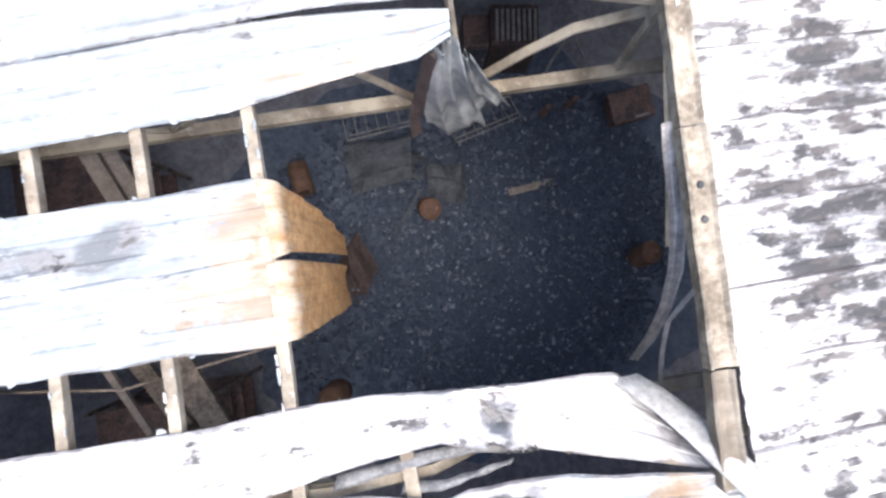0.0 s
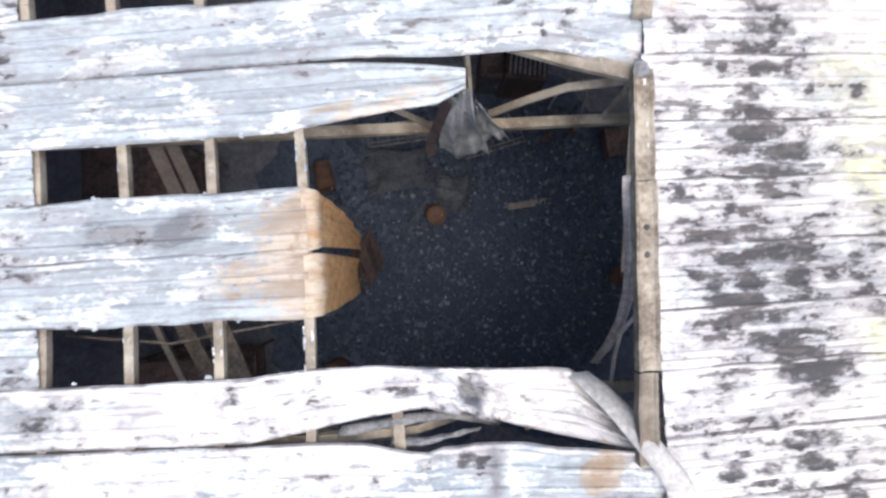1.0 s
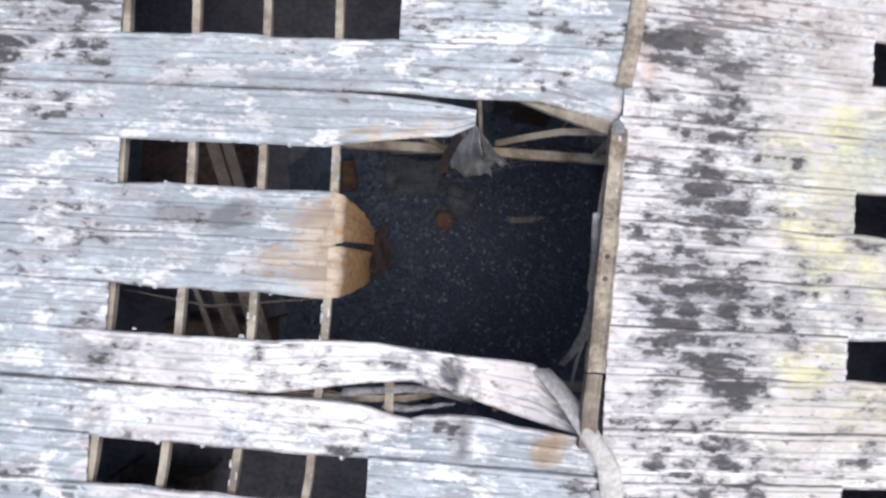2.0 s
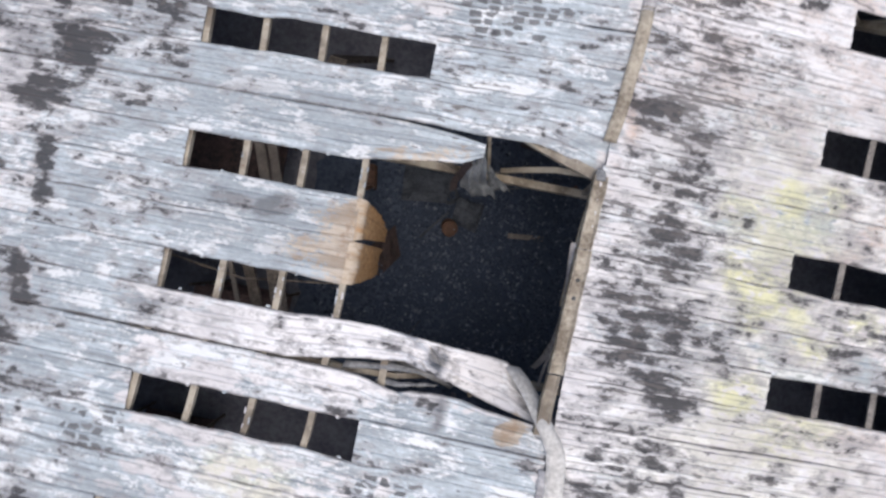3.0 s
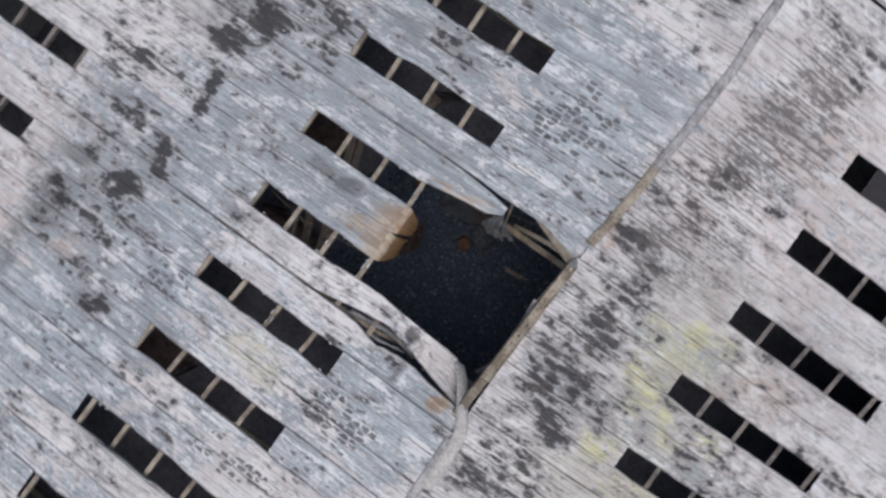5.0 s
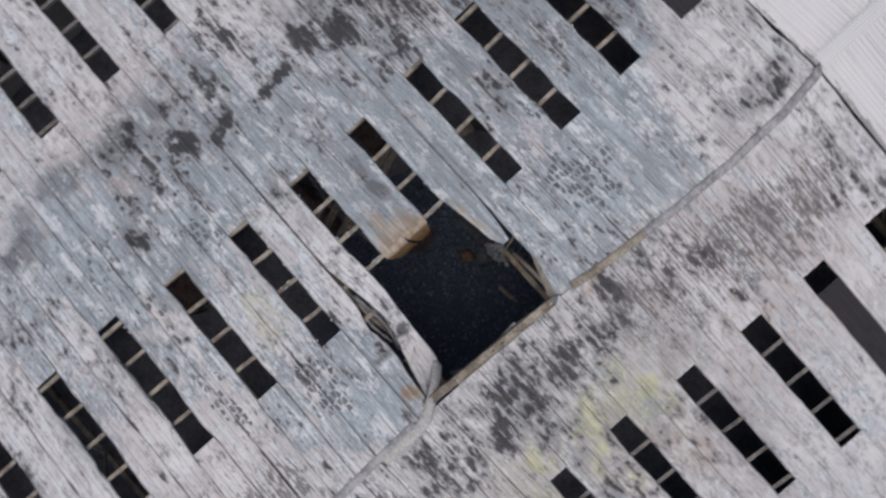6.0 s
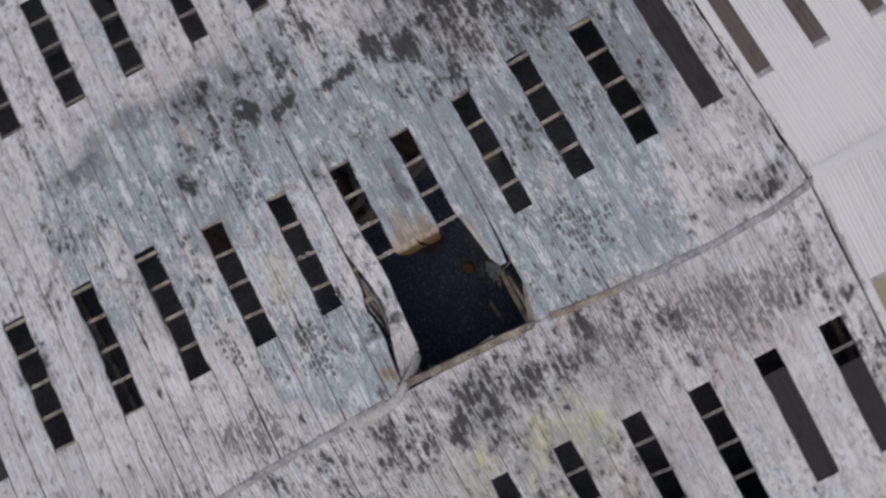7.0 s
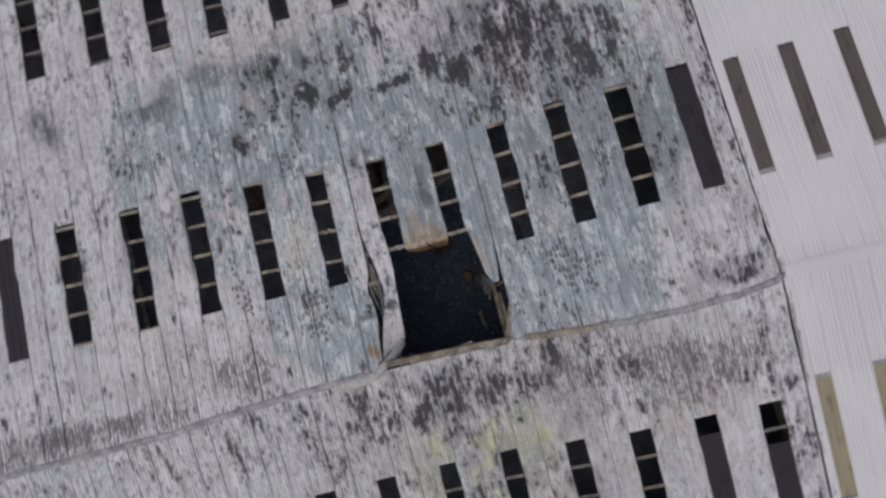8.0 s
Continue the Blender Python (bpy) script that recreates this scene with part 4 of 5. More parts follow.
for pts, w, d in (
        ([(-1.9, 3.5, 8.35), (-0.95, 3.08, 8.6), (-0.08, 2.75, 8.82)], 0.25, 0.12),
        ([(-1.95, 2.95, 6.2), (-1.35, 2.95, 7.0), (-0.75, 2.95, 7.65), (0.2, 2.9, 8.05)], 0.14, 0.06),
        ([(0.42, 2.78, 6.15), (0.2, 2.76, 8.05)], 0.12, 0.1),
        ([(0.15, 2.8, 8.95), (0.2, 2.8, 8.0)], 0.16, 0.12),
        ([(-2.6, 3.3, 8.6), (-2.3, 2.85, 6.2)], 0.08, 0.08),
        ([(-4.3, 2.8, 8.2), (-3.1, 2.75, 6.15)], 0.09, 0.07),
        ([(-4.85, -2.72, 8.22), (-3.7, -2.7, 8.1), (-2.7, -2.65, 7.4), (-1.6, -2.7, 6.3)], 0.13, 0.14),
        ([(-2.0, -2.5, 7.9), (-1.8, -2.95, 7.7)], 0.1, 0.06),
        ([(-3.98, -1.95, 8.45), (-3.96, -2.95, 8.3)], 0.17, 0.14)):
    bm = bmesh.new()
    bar(bm, pts, w, d)
    part("brace", bm, STEEL, roof_frame)
def torn_strip(points, width, seed):
    """A buckled tongue of sheet left in a tear: it arches through points, ragged along both edges."""
    ks = np.linspace(0, 1, len(points))
    ps = np.array(points)
    rows = []
    for i in range(22):
        t = i / 21
        c = Vector([np.interp(t, ks, ps[:, k]) for k in range(3)])
        half = width / 2 * (1 - 0.5 * t) * (1 + 0.5 * noise.noise((t * 7, seed, 1)))
        rows.append([((c.x + 0.04 * f, c.y + f * half, c.z + 0.05 * (1 - f * f) + 0.05 * noise.noise((t * 6, f * 2, seed))), (0, 0, 1)) for f in (-1, -0.5, 0, 0.5, 1)])
    return part("torn_strip", shell(rows, 0.005), PALE, roof_west, "buckled grey tongue of sheet in the tear", True)


torn_strip([(-4.9, -2.6, 8.36), (-4.3, -2.52, 8.4), (-3.7, -2.44, 8.42), (-3.2, -2.44, 8.36), (-2.7, -2.58, 8.15), (-2.3, -2.8, 7.8)], 0.2, 3.0)
torn_strip([(-4.1, -2.82, 8.3), (-3.6, -2.84, 8.36), (-3.2, -2.76, 8.4), (-2.7, -2.7, 8.34)], 0.16, 8.0)
bm = bmesh.new()
box(bm, (-0.1, 2.6, RIDGE - 0.02), (0.12, 2.9, RIDGE + 0.09), None, 0.05)
for v in bm.verts:
    v.co += Vector((0.05 * noise.noise(v.co * 5), 0.05 * noise.noise(v.co * 4 + Vector((9, 0, 0))), 0.03 * noise.noise(v.co * 6)))
part("node_plate", bm, PALE, roof_frame, "crumpled blue-grey plate at the ridge joint")
# strips that dangle beside the ridge
def dangling_strip(points, width, tip, lip, material, label, seed):
    """A bent strip with turned-up edges, narrowing towards its free end."""
    ks = np.linspace(0, 1, len(points))
    ps = np.array(points)
    rows = []
    for i in range(25):
        t = i / 24
        c, d = (Vector([np.interp(u, ks, ps[:, k]) for k in range(3)]) for u in (t, min(1.0, t + 0.08)))
        if t > 0.92:
            d = c + (c - Vector([np.interp(t - 0.08, ks, ps[:, k]) for k in range(3)]))
        d = (d - c).normalized()
        side = d.cross(Vector((0, 0, 1))).normalized()
        up = side.cross(d).normalized()
        half = (width + (tip - width) * t ** 2) / 2 * (1 + 0.12 * noise.noise((t * 5, seed, 0)))
        rows.append([(c + side * (half * f) + up * (h * lip + 0.015 * noise.noise((t * 8, f * 2, seed))), up) for f, h in ((-1, 1), (-0.86, 0.1), (-0.3, 0), (-0.2, 0.6), (0.2, 0.6), (0.3, 0), (0.86, 0.1), (1, 1))])
    return part("dangling_strip", shell(rows, 0.006), material, roof_frame, label)


dangling_strip([(-0.21, 1.16, 8.85), (-0.14, 0.68, 8.6), (0, -0.02, 8.2), (0.13, -0.72, 7.6), (0.19, -1.31, 6.95), (0.14, -1.88, 6.25), (0.03, -2.3, 5.68)], 0.26, 0.15, 0.035, CAP, "bent grey profiled strip dangling from the ridge", 1.0)
dangling_strip([(-0.14, 1.9, 8.88), (-0.17, 0.97, 8.65), (-0.14, 0.3, 8.35), (-0.06, -0.35, 7.95)], 0.09, 0.10, 0.02, STEEL, "tan strip hanging along the ridge channel", 5.0)
dangling_strip([(0.12, -0.5, 8.8), (0.22, -1.0, 7.9), (0.13, -1.5, 7.1), (0.07, -2.0, 6.85), (0.05, -2.6, 6.6)], 0.08, 0.07, 0.02, CAP, "thin grey strip hanging from the ridge", 9.0)

# ---- floor, walls and yard ----
bm = bmesh.new()
n = 60
grid = [[bm.verts.new((-25.9 + 51.8 * i / n, SOUTH + (NORTH - SOUTH) * j / n, 0.0)) for i in range(n + 1)] for j in range(n + 1)]
for j in range(n):
    for i in range(n):
        bm.faces.new((grid[j][i], grid[j][i + 1], grid[j + 1][i + 1], grid[j + 1][i]))
for v in bm.verts:
    v.co.z = 0.02 + 0.06 * noise.noise((v.co.x * 0.4, v.co.y * 0.4, 0))
thing("floor", bm, LIFTED_ASH, "concrete hall floor under grey ash, lightened where little light falls", "floor", "structure")
bm = bmesh.new()
bmesh.ops.create_grid(bm, x_segments=1, y_segments=1, size=2500)
bmesh.ops.translate(bm, vec=(0, 0, -0.15), verts=bm.verts)
thing("ground", bm, EARTH, "pale gravel yard round the hall", "ground", "structure")


def wall(name, lo, hi, label="grey clad outer wall of the hall"):
    bm = bmesh.new()
    box(bm, lo, hi)
    thing(name, bm, WALL, label, "wall", "structure")


ez = roof_z(EAVE)
wall("wall_west", (-EAVE, SOUTH, -0.15), (-EAVE + 0.2, NORTH, ez - 0.12))
wall("wall_east", (EAVE - 0.2, SOUTH, -0.15), (EAVE, NORTH, ez - 0.12))
for name, y in (("wall_south", SOUTH), ("wall_north", NORTH - 0.2)):
    bm = bmesh.new()
    for y2 in (y, y + 0.2):
        vs = [bm.verts.new(p) for p in ((-EAVE + 0.2, y2, -0.15), (EAVE - 0.2, y2, -0.15), (EAVE - 0.2, y2, ez - 0.12), (0, y2, RIDGE - 0.12), (-EAVE + 0.2, y2, ez - 0.12))]
        bm.faces.new(vs)
    bm.verts.ensure_lookup_table()
    for k in range(5):
        bm.faces.new((bm.verts[k], bm.verts[(k + 1) % 5], bm.verts[5 + (k + 1) % 5], bm.verts[5 + k]))
    thing(name, bm, WALL, "grey clad gable wall of the hall", "wall", "structure")

# ---- rooflights that are still in place ----
def rooflight(c, a, b, material, label, group, lift=0.03):
    """A profiled plastic strip in its opening, with a pale flashing at its upper end."""
    low, high = (a, b) if a < 0 else (b, a)
    ob = empty("rooflight", label, "rooflight", "", group, ((low + high) / 2, c, roof_z((low + high) / 2)))

    def strip(x0, x1, rise, count):
        return [[((x, c + half_of(c) * (2 * v - 1), roof_z(x) + rise + h * 0.028), (0, 0, 1)) for v, h in PROFILE] for x in np.linspace(x0, x1, count)[::(1 if a < 0 else -1)]]

    part("panel", shell(strip(low, high, lift, 7), 0.004), material, ob)
    if group:
        inward = 0.22 if a < 0 else -0.22
        part("end_flashing", shell(strip(high - inward, high + inward * 0.2, lift + 0.008, 3), 0.004), CAP, ob, "pale grey flashing")
    return ob


for c, a, b in WEST_CLEAN:
    rooflight(c, a, b, BROWN_LIGHT, "brown smoked plastic rooflight strip in the clean roof", "rooflights in the clean roof")
for c, a, b in EAST_CLEAN:
    rooflight(c, a, b, YELLOW_LIGHT, "yellowed translucent rooflight strip in the clean roof", "rooflights in the clean roof")
rooflight(10.35, 6.3, 11.2, GREY_LIGHT, "smoke-darkened rooflight strip still in its opening", "", 0.01)
rooflight(13.18, 7.4, 11.3, GREY_LIGHT, "smoke-darkened rooflight strip still in its opening", "", 0.0)
rooflight(13.34, -10.05, -4.35, GREY_LIGHT, "smoke-blackened rooflight strip still in its opening", "", 0.0)
rooflight(-20.3, -10.6, -4.6, GREY_LIGHT, "smoke-darkened rooflight strip still in its opening", "", 0.0)

# ---- inside the hall: debris on the floor ----
def rubble(name, count, spread, size, material, label, seed, flat_bits=0.4):
    """Loose bits on the floor, joined as one mass."""
    rng = random.Random(seed)
    verts, faces = [], []
    for _ in range(count):
        x0, y0, rx, ry = rng.choice(spread)
        r, a = math.sqrt(rng.random()), rng.uniform(0, 2 * math.pi)
        x, y = x0 + rx * r * math.cos(a), y0 + ry * r * math.sin(a)
        sx = size * rng.uniform(0.4, 1.6)
        sy, sz = sx * rng.uniform(0.25, 1.0), sx * rng.uniform(0.08, flat_bits)
        m = Euler((rng.uniform(-0.9, 0.9), rng.uniform(-0.9, 0.9), rng.uniform(0, 6.28))).to_matrix()
        base = len(verts)
        bed = 0.05 + 0.15 * max(0.0, 1 - math.hypot((x + 1.6) / 8.2, (y - 0.1) / 6.5) ** 3)
        heap = 0.25 * max(0.0, noise.noise((x * 0.5, y * 0.5, 4)))
        for k in range(8):
            q = Vector(((k & 1) - 0.5 + rng.uniform(-0.2, 0.2), (k >> 1 & 1) - 0.5 + rng.uniform(-0.2, 0.2), (k >> 2) - 0.5))
            q = m @ Vector((q.x * sx, q.y * sy, q.z * sz))
            verts.append((x + q.x, y + q.y, bed + heap + sx * 0.3 + q.z))
        faces += [tuple(base + i for i in f) for f in ((0, 1, 3, 2), (4, 6, 7, 5), (0, 4, 5, 1), (2, 3, 7, 6), (0, 2, 6, 4), (1, 5, 7, 3))]
    me = bpy.data.meshes.new(name)
    me.from_pydata(verts, [], faces)
    me.materials.append(material)
    return tagged(new(name, me), label, "debris", "", "stuff")


def dimming_char_bed(cx, cy, rx, ry):
    """A low uneven bed of char, added dark to counter the hole's light, thinning out to a ragged rim."""
    bm = bmesh.new()
    rings = [[bm.verts.new((cx, cy, 0.2))]]
    for k in range(1, 17):
        t = k / 16
        ring = []
        for j in range(64):
            a = 2 * math.pi * j / 64
            wide = 1 + 0.16 * noise.noise((2 * math.cos(a), 2 * math.sin(a), 3)) + 0.05 * noise.noise((7 * math.cos(a), 7 * math.sin(a), 5))
            x, y = cx + rx * t * wide * math.cos(a), cy + ry * t * wide * math.sin(a)
            ring.append(bm.verts.new((x, y, -0.02 + 0.16 * (1 - t ** 3) + 0.05 * noise.noise((x * 0.9, y * 0.9, 2)))))
        rings.append(ring)
    for j in range(64):
        bm.faces.new((rings[0][0], rings[1][j], rings[1][(j + 1) % 64]))
    for a, b in zip(rings[1:], rings[2:]):
        for j in range(64):
            bm.faces.new((a[j], b[j], b[(j + 1) % 64], a[(j + 1) % 64]))
    thing("dimming_char_bed", bm, DIMMING_CHAR, "low bed of blue-black char under the hole, darkened against the light", "debris", "stuff", smooth=True)


dimming_char_bed(-1.6, 0.1, 8.2, 6.5)
rubble("cinders", 14000, [(-2.5, -0.5, 5.5, 4.5), (-2.0, 0.8, 6.0, 4.5), (-1.5, 0, 4.5, 4.0), (0.5, 0.5, 3.5, 4.5)], 0.09, CINDERS, "grey and black cinders strewn over the hall floor", 3)
rubble("shards", 2400, [(-2.2, -1.0, 3.0, 2.6), (-2.4, 0.2, 2.2, 2.6), (-2.2, -1.0, 4.0, 3.4), (-1.5, 0.8, 3.5, 2.0)], 0.055, GLINT_SHARDS, "small glass and metal shards on the hall floor, some pale as glints", 5, 0.2)


def lathe(prof, segments=24, dent=0.05):
    """A turned shape from (radius, height) rows."""
    bm = bmesh.new()
    rings = [[bm.verts.new((r * math.cos(a), r * math.sin(a) * (1 + dent * math.sin(3 * a)), h)) for a in np.linspace(0, 2 * math.pi, segments, endpoint=False)] for r, h in prof]
    for a, b in zip(rings, rings[1:]):
        for k in range(segments):
            bm.faces.new((a[k], a[(k + 1) % segments], b[(k + 1) % segments], b[k]))
    bmesh.ops.remove_doubles(bm, verts=bm.verts, dist=0.001)
    return bm


def drum(name, at, turn, radius, height, label):
    """A steel drum with its lid, rolling hoops and bung."""
    ob = empty(name, label, "drum", "", "steel drums", at)
    m = Matrix.Translation(at) @ Euler([radians(t) for t in turn]).to_matrix().to_4x4()
    pieces = [("drum_body", [(0.0, 0.0), (0.96, 0.0), (1.0, 0.02), (1.0, 0.99), (0.955, 0.99), (0.955, 0.94)], ""),
              ("lid", [(0.0, 0.95), (0.6, 0.955), (0.95, 0.95), (0.955, 1.0), (1.03, 1.0), (1.03, 0.97), (1.005, 0.965)], "rust-flaked lid")]
    pieces += [("hoop", [(1.0, h - 0.03), (1.04, h), (1.0, h + 0.03)], "") for h in (0.33, 0.67)]
    for piece, prof, note in pieces:
        bm = lathe([(r * radius, h * height) for r, h in prof])
        bmesh.ops.transform(bm, matrix=m, verts=bm.verts)
        made = part(piece, bm, ORANGE, ob, note, True)
        if piece == "lid":
            bm = lathe([(0.0, 0.985 * height), (0.1 * radius, 0.985 * height), (0.12 * radius, 0.95 * height)], 10, 0.0)
            bmesh.ops.transform(bm, matrix=m @ Matrix.Translation((0.6 * radius, 0, 0)), verts=bm.verts)
            part("bung", bm, PALE, made)
    return ob


drum("steel_drum", (-3.02, 1.62, 0.1), (12, 4, 0), 0.29, 0.85, "rust-orange steel drum standing in the rubble")
drum("steel_drum", (2.6, -0.75, 0.1), (-10, 14, 0), 0.3, 0.88, "rust-orange steel drum leaning near the east side")
drum("steel_drum", (-6.45, 3.3, 0.25), (80, 0, 10), 0.28, 0.9, "rust-orange steel drum lying on its side")
drum("steel_drum", (-6.2, -3.1, 0.1), (5, -8, 0), 0.36, 0.8, "rusty brown steel drum in the rubble")

bm = bmesh.new()
box(bm, (-0.7, -0.1, -0.02), (0.7, 0.1, 0.02), Matrix.Translation((0.0, 1.72, 0.30)) @ pose(0, 0, 0, 4, 3, 6), 0.008)
thing("board", bm, PLANK, "scorched pale board lying on the rubble", "board")
bm = bmesh.new()
bar(bm, [(-4.04, 0.93, 0.3), (-3.6, 1.5, 0.42), (-3.12, 2.08, 0.5)], 0.08, 0.05)
thing("beam", bm, DUSK, "sooty bent steel section leaning in the rubble", "beam")
bm = bmesh.new()
bar(bm, [(-4.0, -3.2, 0.2), (-3.4, -2.2, 0.35)], 0.06, 0.04)
thing("rod", bm, DUSK, "thin sooty rod lying in the rubble", "rod")


def sunken_sheet(corners, material, label, seed):
    a, b, c, d = [Vector(p) for p in corners]
    rows = []
    for i in range(9):
        t = i / 8
        row = []
        for v, h in PROFILE:
            p = (a + (b - a) * t) * (1 - v) + (d + (c - d) * t) * v
            row.append((p + Vector((0, 0, 0.03 * h + 0.35 * noise.noise((t * 3, v * 2.5, seed)))), (0, 0, 1)))
        rows.append(row)
    return thing("fallen_sheet", shell(rows, 0.006), material, label, "roof sheet")


sunken_sheet([(-5.0, 2.2, 0.5), (-3.3, 2.4, 0.7), (-3.2, 3.5, 0.9), (-5.1, 3.6, 0.5)], DUSK, "blackened fallen roof sheet half buried in ash", 2)
sunken_sheet([(-2.95, 1.75, 0.35), (-1.95, 1.5, 0.4), (-1.8, 2.6, 0.45), (-2.87, 2.75, 0.45)], DUSK, "blackened crumpled sheet beside the drum", 5)
sunken_sheet([(-5.3, -0.9, 0.4), (-4.6, 0.1, 0.6), (-5.0, 1.2, 0.9), (-5.8, 0.3, 0.5)], DULLRED, "dark red fallen sheet under the hanging sheets", 8)

# trays, a slatted crate, a cabinet and a tub north of the hole
def wire_tray(a, b, depth, label):
    """A long tray of thin wire: two rails joined by rungs, on four legs."""
    ob = empty("wire_tray", label, "tray", "", "wire trays on the hall floor", (a[0], a[1], 0))
    a, b = Vector(a), Vector(b)
    side = (b - a).cross(Vector((0, 0, 1))).normalized() * depth
    count = 7
    for k, o in enumerate((Vector(), side, side * 4.5)):
        bm = bmesh.new()
        bar(bm, [a + o - Vector((0, 0, 0.15 * k)), b + o - Vector((0, 0, 0.15 * k))], 0.03, 0.03)
        part("rail", bm, PALE, ob)
    for k in range(count):
        p = a + (b - a) * (k / (count - 1))
        bm = bmesh.new()
        bar(bm, [p, p + side - Vector((0, 0, 0.15)), p + side * 4.5 - Vector((0, 0, 0.3))], 0.022, 0.022)
        part("rung", bm, PALE, ob)
    for p in (a, b, a + side * 4.5, b + side * 4.5):
        bm = bmesh.new()
        bar(bm, [(p.x, p.y, p.z - (0.3 if p.y not in (a.y, b.y) else 0.0)), (p.x + 0.001, p.y, 0.0)], 0.04, 0.04)
        part("leg", bm, DUSK, ob)


wire_tray((-4.89, 3.6, 0.9), (-3.1, 3.78, 0.9), -0.16, "long sooty wire tray standing on thin legs")
wire_tray((-1.96, 3.12, 0.9), (-0.12, 3.59, 0.9), -0.16, "sooty wire tray with bent rungs standing askew")
crate = empty("slatted_crate", "fire-reddened steel crate with a pale slatted top", "crate", "", "", (-0.15, 5.65, 0))
turn = Matrix.Translation((-0.15, 5.65, 0)) @ pose(0, 0, 0, 0, 0, -8)
bm = bmesh.new()
box(bm, (-0.62, -0.52, 0.0), (0.62, 0.52, 1.9), turn, 0.02)
part("body", bm, DULLRED, crate)
for k in range(8):
    bm = bmesh.new()
    box(bm, (-0.5 + 0.14 * k, -0.42, 1.93), (-0.43 + 0.14 * k, 0.42, 1.99), turn, 0.01)
    part("slat", bm, PALE, crate)
for yy in (-0.47, 0.47):
    bm = bmesh.new()
    box(bm, (-0.6, yy - 0.04, 1.905), (0.6, yy + 0.04, 2.02), turn, 0.01)
    part("rim", bm, REDDENED, crate)
cabinet = empty("metal_cabinet", "ash-dusted pale steel cabinet with a dark door", "cabinet", "", "", (-1.1, 5.8, 0))
turn = Matrix.Translation((-1.1, 5.8, 0)) @ pose(0, 0, 0, 0, 0, -6)
bm = bmesh.new()
box(bm, (-0.34, -0.45, 0.0), (0.34, 0.45, 1.6), turn, 0.02)
part("body", bm, REDDENED, cabinet)
bm = bmesh.new()
box(bm, (-0.30, -0.475, 0.1), (0.30, -0.455, 1.5), turn, 0.005)
door = part("door", bm, DUSK, cabinet, "smoked dark door")
bm = bmesh.new()
box(bm, (0.2, -0.51, 0.8), (0.24, -0.48, 1.0), turn, 0.005)
part("handle", bm, PALE, door)
locker = empty("toppled_locker", "red-brown burnt steel locker lying on its back", "locker", "", "", (3.1, 3.6, 0))
turn = Matrix.Translation((3.1, 3.6, 0.05)) @ pose(0, 0, 0, 4, -3, 7)
bm = bmesh.new()
box(bm, (-0.6, -0.45, 0.0), (0.6, 0.45, 0.6), turn, 0.03)
part("body", bm, REDDENED, locker)
bm = bmesh.new()
box(bm, (0.0, -0.40, 0.605), (0.42, -0.34, 0.62), turn, 0.004)
part("plate", bm, PALE, locker, "pale blank plate")
tub = empty("wash_tub", "dented grey steel tub lying tilted in the rubble", "tub", "", "", (-3.12, 2.9, 0.2))
bm = lathe([(0.0, 0.0), (0.2, 0.0), (0.27, 0.12), (0.33, 0.36), (0.36, 0.37), (0.32, 0.35), (0.25, 0.12), (0.18, 0.03), (0.0, 0.03)], 20, 0.08)
bmesh.ops.transform(bm, matrix=Matrix.Translation((-3.12, 2.9, 0.2)) @ pose(0, 0, 0, 28, -12, 0), verts=bm.verts)
part("tub_shell", bm, DUSK, tub, "", True)
bm = bmesh.new()
bar(bm, [(0.8, 4.7, 0.1), (0.95, 5.0, 0.8), (1.3, 5.35, 1.15), (1.65, 5.35, 1.15), (1.9, 5.0, 0.8), (1.9, 4.6, 0.1)], 0.07, 0.07)
thing("bent_pipe", bm, PALE, "arched ashen steel pipe standing in the rubble", "pipe")
for x, yy in ((0.59, 3.71), (1.35, 3.84)):
    bm = bmesh.new()
    bar(bm, [(x, yy, 0.0), (x + 0.05, yy + 0.03, 0.5), (x + 0.08, yy + 0.02, 0.95)], 0.16, 0.14, 15)
    thing("stub_post", bm, REDDENED, "short burnt post standing on the floor", "post", "", "short posts")


# leaning posts, boards and fallen framing under the openings
def leaning(points, w, d, material, label, name="leaning_post"):
    bm = bmesh.new()
    bar(bm, points, w, d, 6)
    return thing(name, bm, material, label, "post", "", "fallen framing under the openings")


leaning([(-9.1, 3.2, 5.6), (-8.6, 1.3, 4.9), (-8.0, -1.0, 0.05)], 0.3, 0.12, PLANK, "scorched tan post leaning under an opening")
leaning([(-8.72, 3.15, 5.55), (-8.24, 1.3, 4.9), (-7.6, -0.9, 0.05)], 0.26, 0.1, PLANK, "scorched tan post leaning beside another")
leaning([(-7.5, -0.4, 6.9), (-7.05, -2.3, 6.2), (-6.4, -4.8, 0.05)], 0.42, 0.1, SOOTY, "wide sooty plank leaning under an opening")
leaning([(-8.9, -0.6, 6.2), (-8.5, -2.2, 5.6), (-7.9, -4.6, 0.05)], 0.12, 0.1, PLANK, "scorched thin post leaning under an opening")
leaning([(-8.4, -0.8, 6.0), (-8.0, -2.2, 5.4), (-7.4, -4.6, 0.05)], 0.3, 0.1, SOOTY, "wide sooty plank leaning under an opening")
leaning([(-10.2, -1.0, 6.6), (-8.2, -1.25, 6.75), (-5.4, -0.9, 6.6)], 0.04, 0.04, SOOTY, "thin sooty conduit hanging across an opening", "conduit")
leaning([(-9.0, -7.9, 6.4), (-6.8, -7.2, 5.2), (-4.5, -6.8, 4.2)], 0.08, 0.06, SOOTY, "bent sooty pipe under an opening", "pipe")
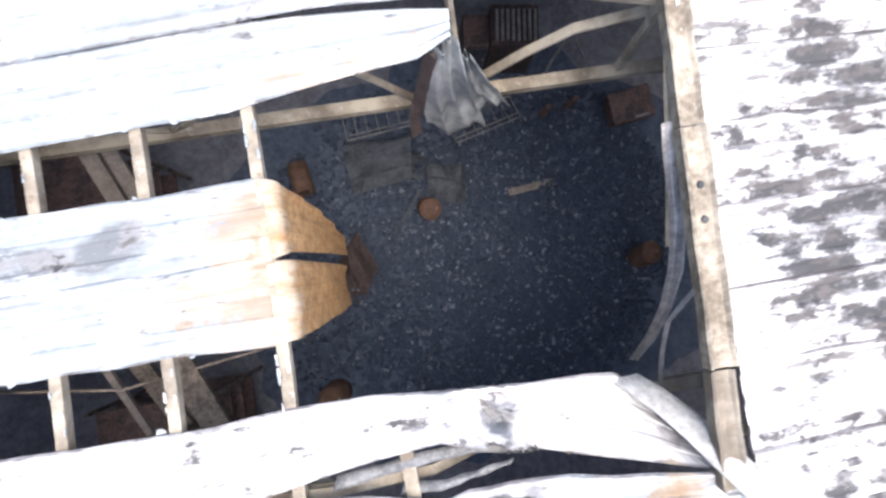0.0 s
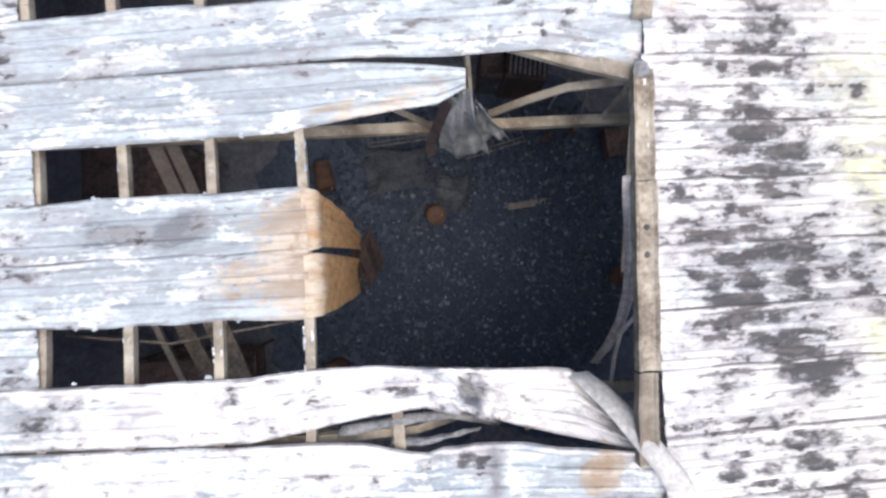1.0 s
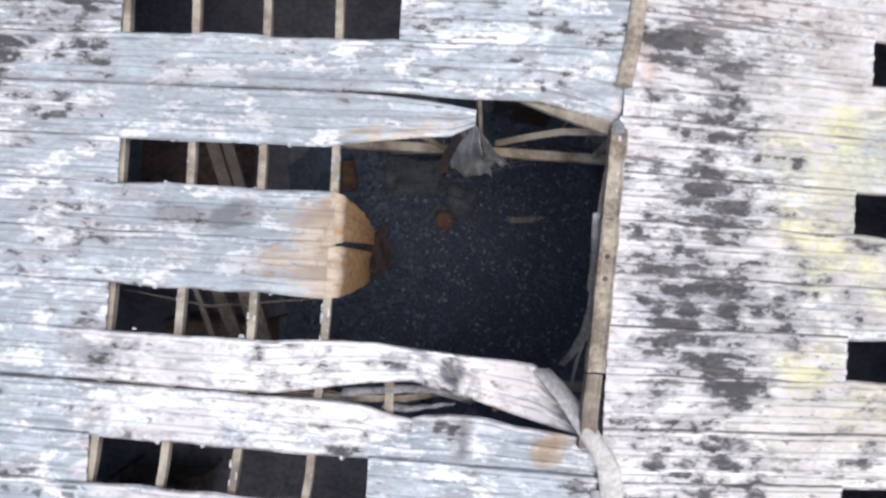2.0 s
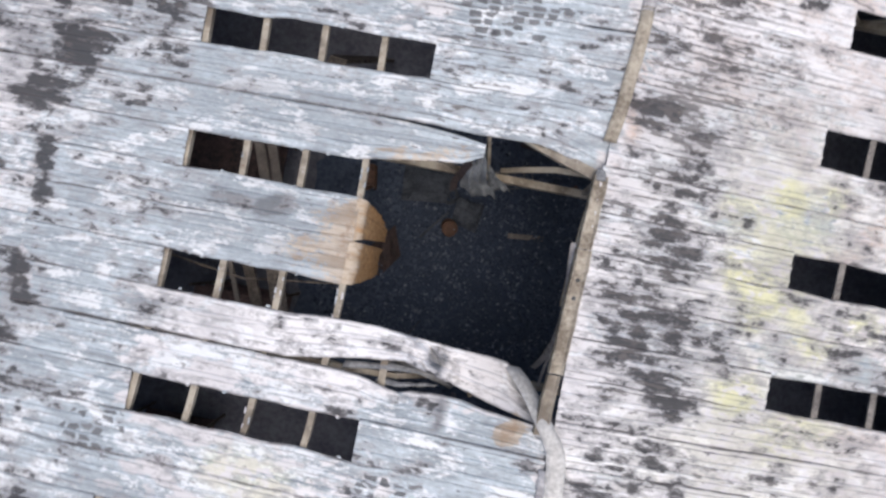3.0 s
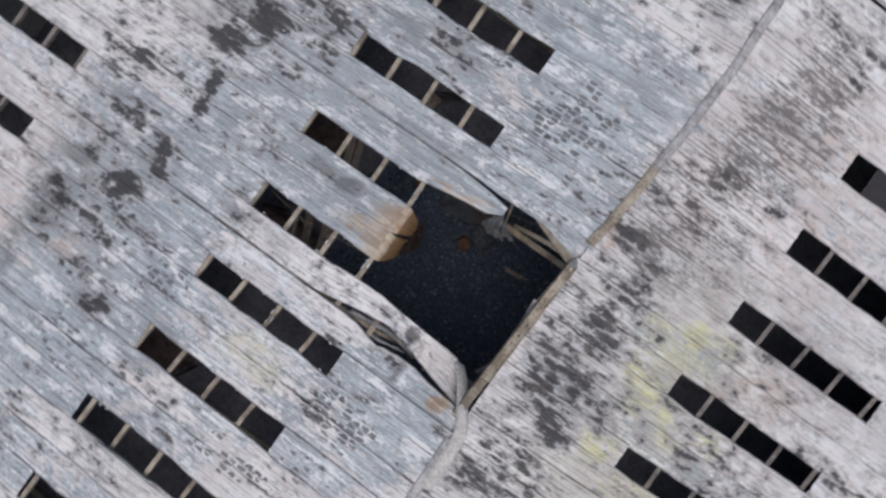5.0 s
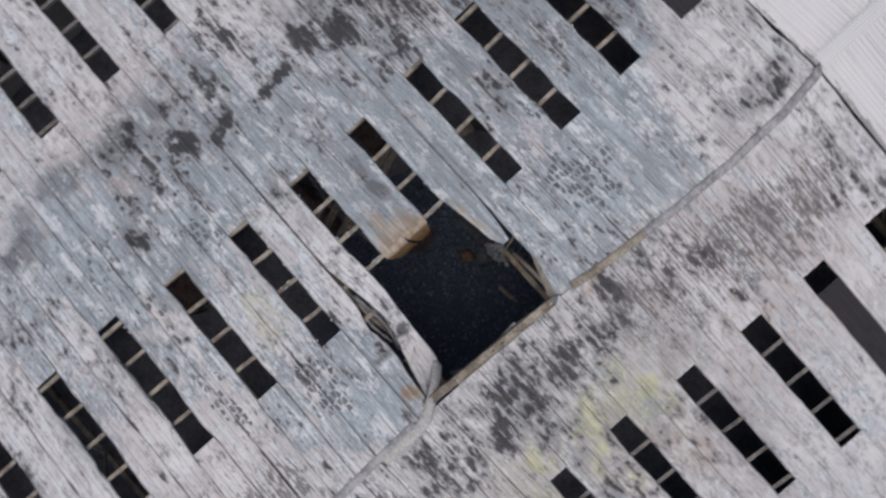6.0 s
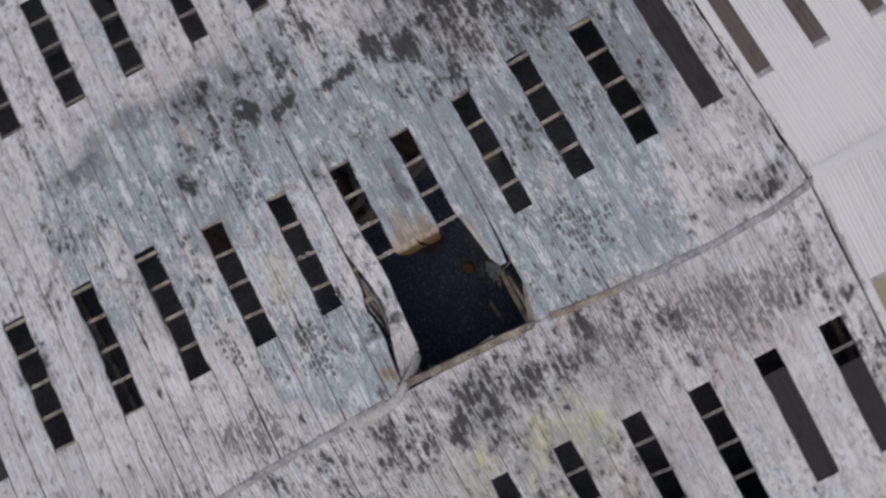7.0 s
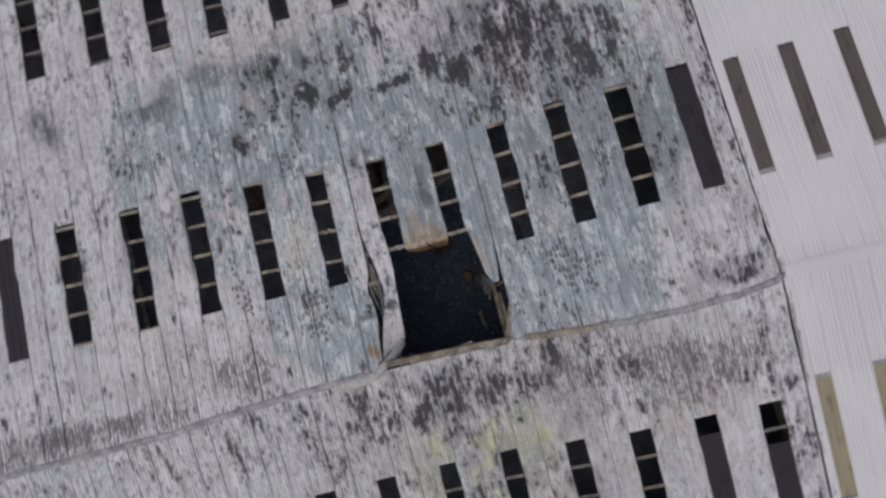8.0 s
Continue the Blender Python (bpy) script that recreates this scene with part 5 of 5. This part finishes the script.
leaning([(-8.0, -4.4, 6.2), (-5.5, -4.25, 5.8), (-4.0, -4.0, 5.7)], 0.06, 0.05, DULLRED, "fire-reddened pipe under an opening", "pipe")
leaning([(-7.2, 4.2, 6.2), (-7.0, 5.2, 6.0), (-6.6, 7.6, 0.05)], 0.5, 0.1, SOOTY, "wide sooty plank leaning under an opening")
leaning([(-7.6, 10.2, 6.8), (-6.6, 10.7, 5.6), (-6.0, 11.5, 0.05)], 0.14, 0.12, SOOTY, "sooty brace leaning under an opening")


def stack(at, size, label):
    ob = empty("burnt_rack", label, "rack", "", "fallen framing under the openings", at)
    sx, sy, sz = size
    x0, y0, _ = at
    for k in range(4):
        bm = bmesh.new()
        z = sz * (k + 1) / 4
        box(bm, (x0 - sx / 2, y0 - sy / 2, z - 0.06), (x0 + sx / 2, y0 + sy / 2, z), None, 0.01)
        part("shelf", bm, REDDENED, ob)
    for dx in (-1, 1):
        for dy in (-1, 1):
            bm = bmesh.new()
            bar(bm, [(x0 + dx * (sx / 2 + 0.05), y0 + dy * sy / 2, 0), (x0 + dx * (sx / 2 + 0.05), y0 + dy * sy / 2 + 0.001, sz + 0.2)], 0.08, 0.08)
            part("upright", bm, SOOTY, ob)


stack((-10.6, 2.4, 0), (2.2, 2.0, 3.6), "fire-reddened shelving rack full of ash")
stack((-9.6, -3.0, 0), (2.6, 1.8, 3.2), "fire-reddened shelving rack with bent shelves")
stack((-11.5, -9.0, 0), (2.6, 3.5, 3.0), "fire-reddened shelving rack near the west side")


def curled_edge(x0, x1, y, width, lift, material, label):
    rows = []
    for i, x in enumerate(np.linspace(x0, x1, 12)):
        t = i / 11
        swell = math.sin(math.pi * t) ** 0.7
        row = []
        for v in np.linspace(0, 1, 7):
            a = v * 2.2
            row.append(((x, y + width * swell * math.sin(a) + 0.05 * noise.noise((x * 2, v, 1)), roof_z(x) + 0.03 + lift * swell * (1 - math.cos(a)) + 0.03 * noise.noise((x * 3, v * 2, 5))), (0, 0, 1)))
        rows.append(row)
    ob = part("curled_sheet", shell(rows, 0.005), material, roof_west, label, True)
    if material == PAINT:
        wear_maps(ob.data)


curled_edge(-9.4, -6.6, -10.41 - half_of(10.41) - 0.05, 0.22, 0.12, GREY, "torn sheet edge curled up beside an opening")
curled_edge(-9.6, -6.2, -13.59 - half_of(13.59) - 0.05, 0.30, 0.15, PAINT, "torn sheet edge curled up beside an opening")
curled_edge(-7.4, -5.2, -10.41 - half_of(10.41) - 0.02, 0.2, 0.1, PAINT, "torn sheet edge curled up beside an opening")
curled_edge(-8.8, -6.5, 4.66 - half_of(4.66) - 0.03, 0.1, 0.06, PAINT, "torn sheet edge curled up beside an opening")


def tatter(x, y, side, size, seed):
    """A small torn tongue of sheet curling away from an opening's edge."""
    rows = []
    for i in range(5):
        t = i / 4
        row = []
        for j in range(4):
            u = (j / 3 - 0.5) * (1 - 0.75 * t) + 0.15 * noise.noise((seed, t * 2, j))
            row.append(((x + size * u * 1.6 + 0.3 * size * t * noise.noise((seed, 4, 1)), y + side * size * math.sin(1.3 * t) * 0.8, roof_z(x) + 0.02 + size * (1 - math.cos(1.5 * t)) * (0.5 + 0.8 * noise.noise((seed, 9, 2)))), (0, 0, 1)))
        rows.append(row)
    ob = part("torn_edge", shell(rows, 0.004), PAINT, roof_west)
    wear_maps(ob.data)


rng = random.Random(11)
for c, a, b in WEST[5:13]:
    for side in (-1, 1):
        for _ in range(3):
            x = rng.uniform(a + 0.3, -5.4 if b is None else b - 0.3)
            tatter(x, c + side * (half_of(c) + 0.01), -side, rng.uniform(0.04, 0.10), rng.uniform(0, 50))


def purlin_flake(x, y, size, seed):
    """A curl of torn white sheet still stuck along a purlin."""
    rows = []
    for i in range(6):
        t = i / 5
        row = []
        for j in range(4):
            u = j / 3
            lift = 0.02 + size * (0.25 + 0.5 * abs(noise.noise((seed, t * 3, u)))) * u
            row.append(((x + size * (u - 0.2) * (0.5 + 0.8 * abs(noise.noise((seed, t * 4, 3)))), y + (t - 0.5) * size * 2, roof_z(x) - 0.03 + lift), (0, 0, 1)))
        rows.append(row)
    ob = part("torn_remnant", shell(rows, 0.004), PAINT, roof_frame)
    wear_maps(ob.data)


for x, y0, y1, count in ((P3, -1.6, -0.8, 7), (P3, 1.3, 2.0, 5), (PURLINS[13], -1.6, -0.85, 5), (PURLINS[12], -1.6, -0.9, 4), (PURLINS[13], -4.5, -3.9, 4), (PURLINS[12], 1.3, 2.0, 2)):
    for _ in range(count):
        purlin_flake(bowed(x, y0) + rng.choice((-0.07, 0.06)), rng.uniform(y0, y1), rng.uniform(0.03, 0.07), rng.uniform(0, 60))
for k in range(5):
    bm = bmesh.new()
    x = -2.75 + 0.09 * k
    bar(bm, [(x, -2.5, roof_z(x) - 0.12), (x + 0.03, -2.58, roof_z(x) - 0.4 - 0.05 * k), (x + rng.uniform(-0.1, 0.15), -2.62, roof_z(x) - 0.75 - 0.08 * k)], 0.015, 0.015)
    part("frayed_wire", bm, PALE, roof_frame)
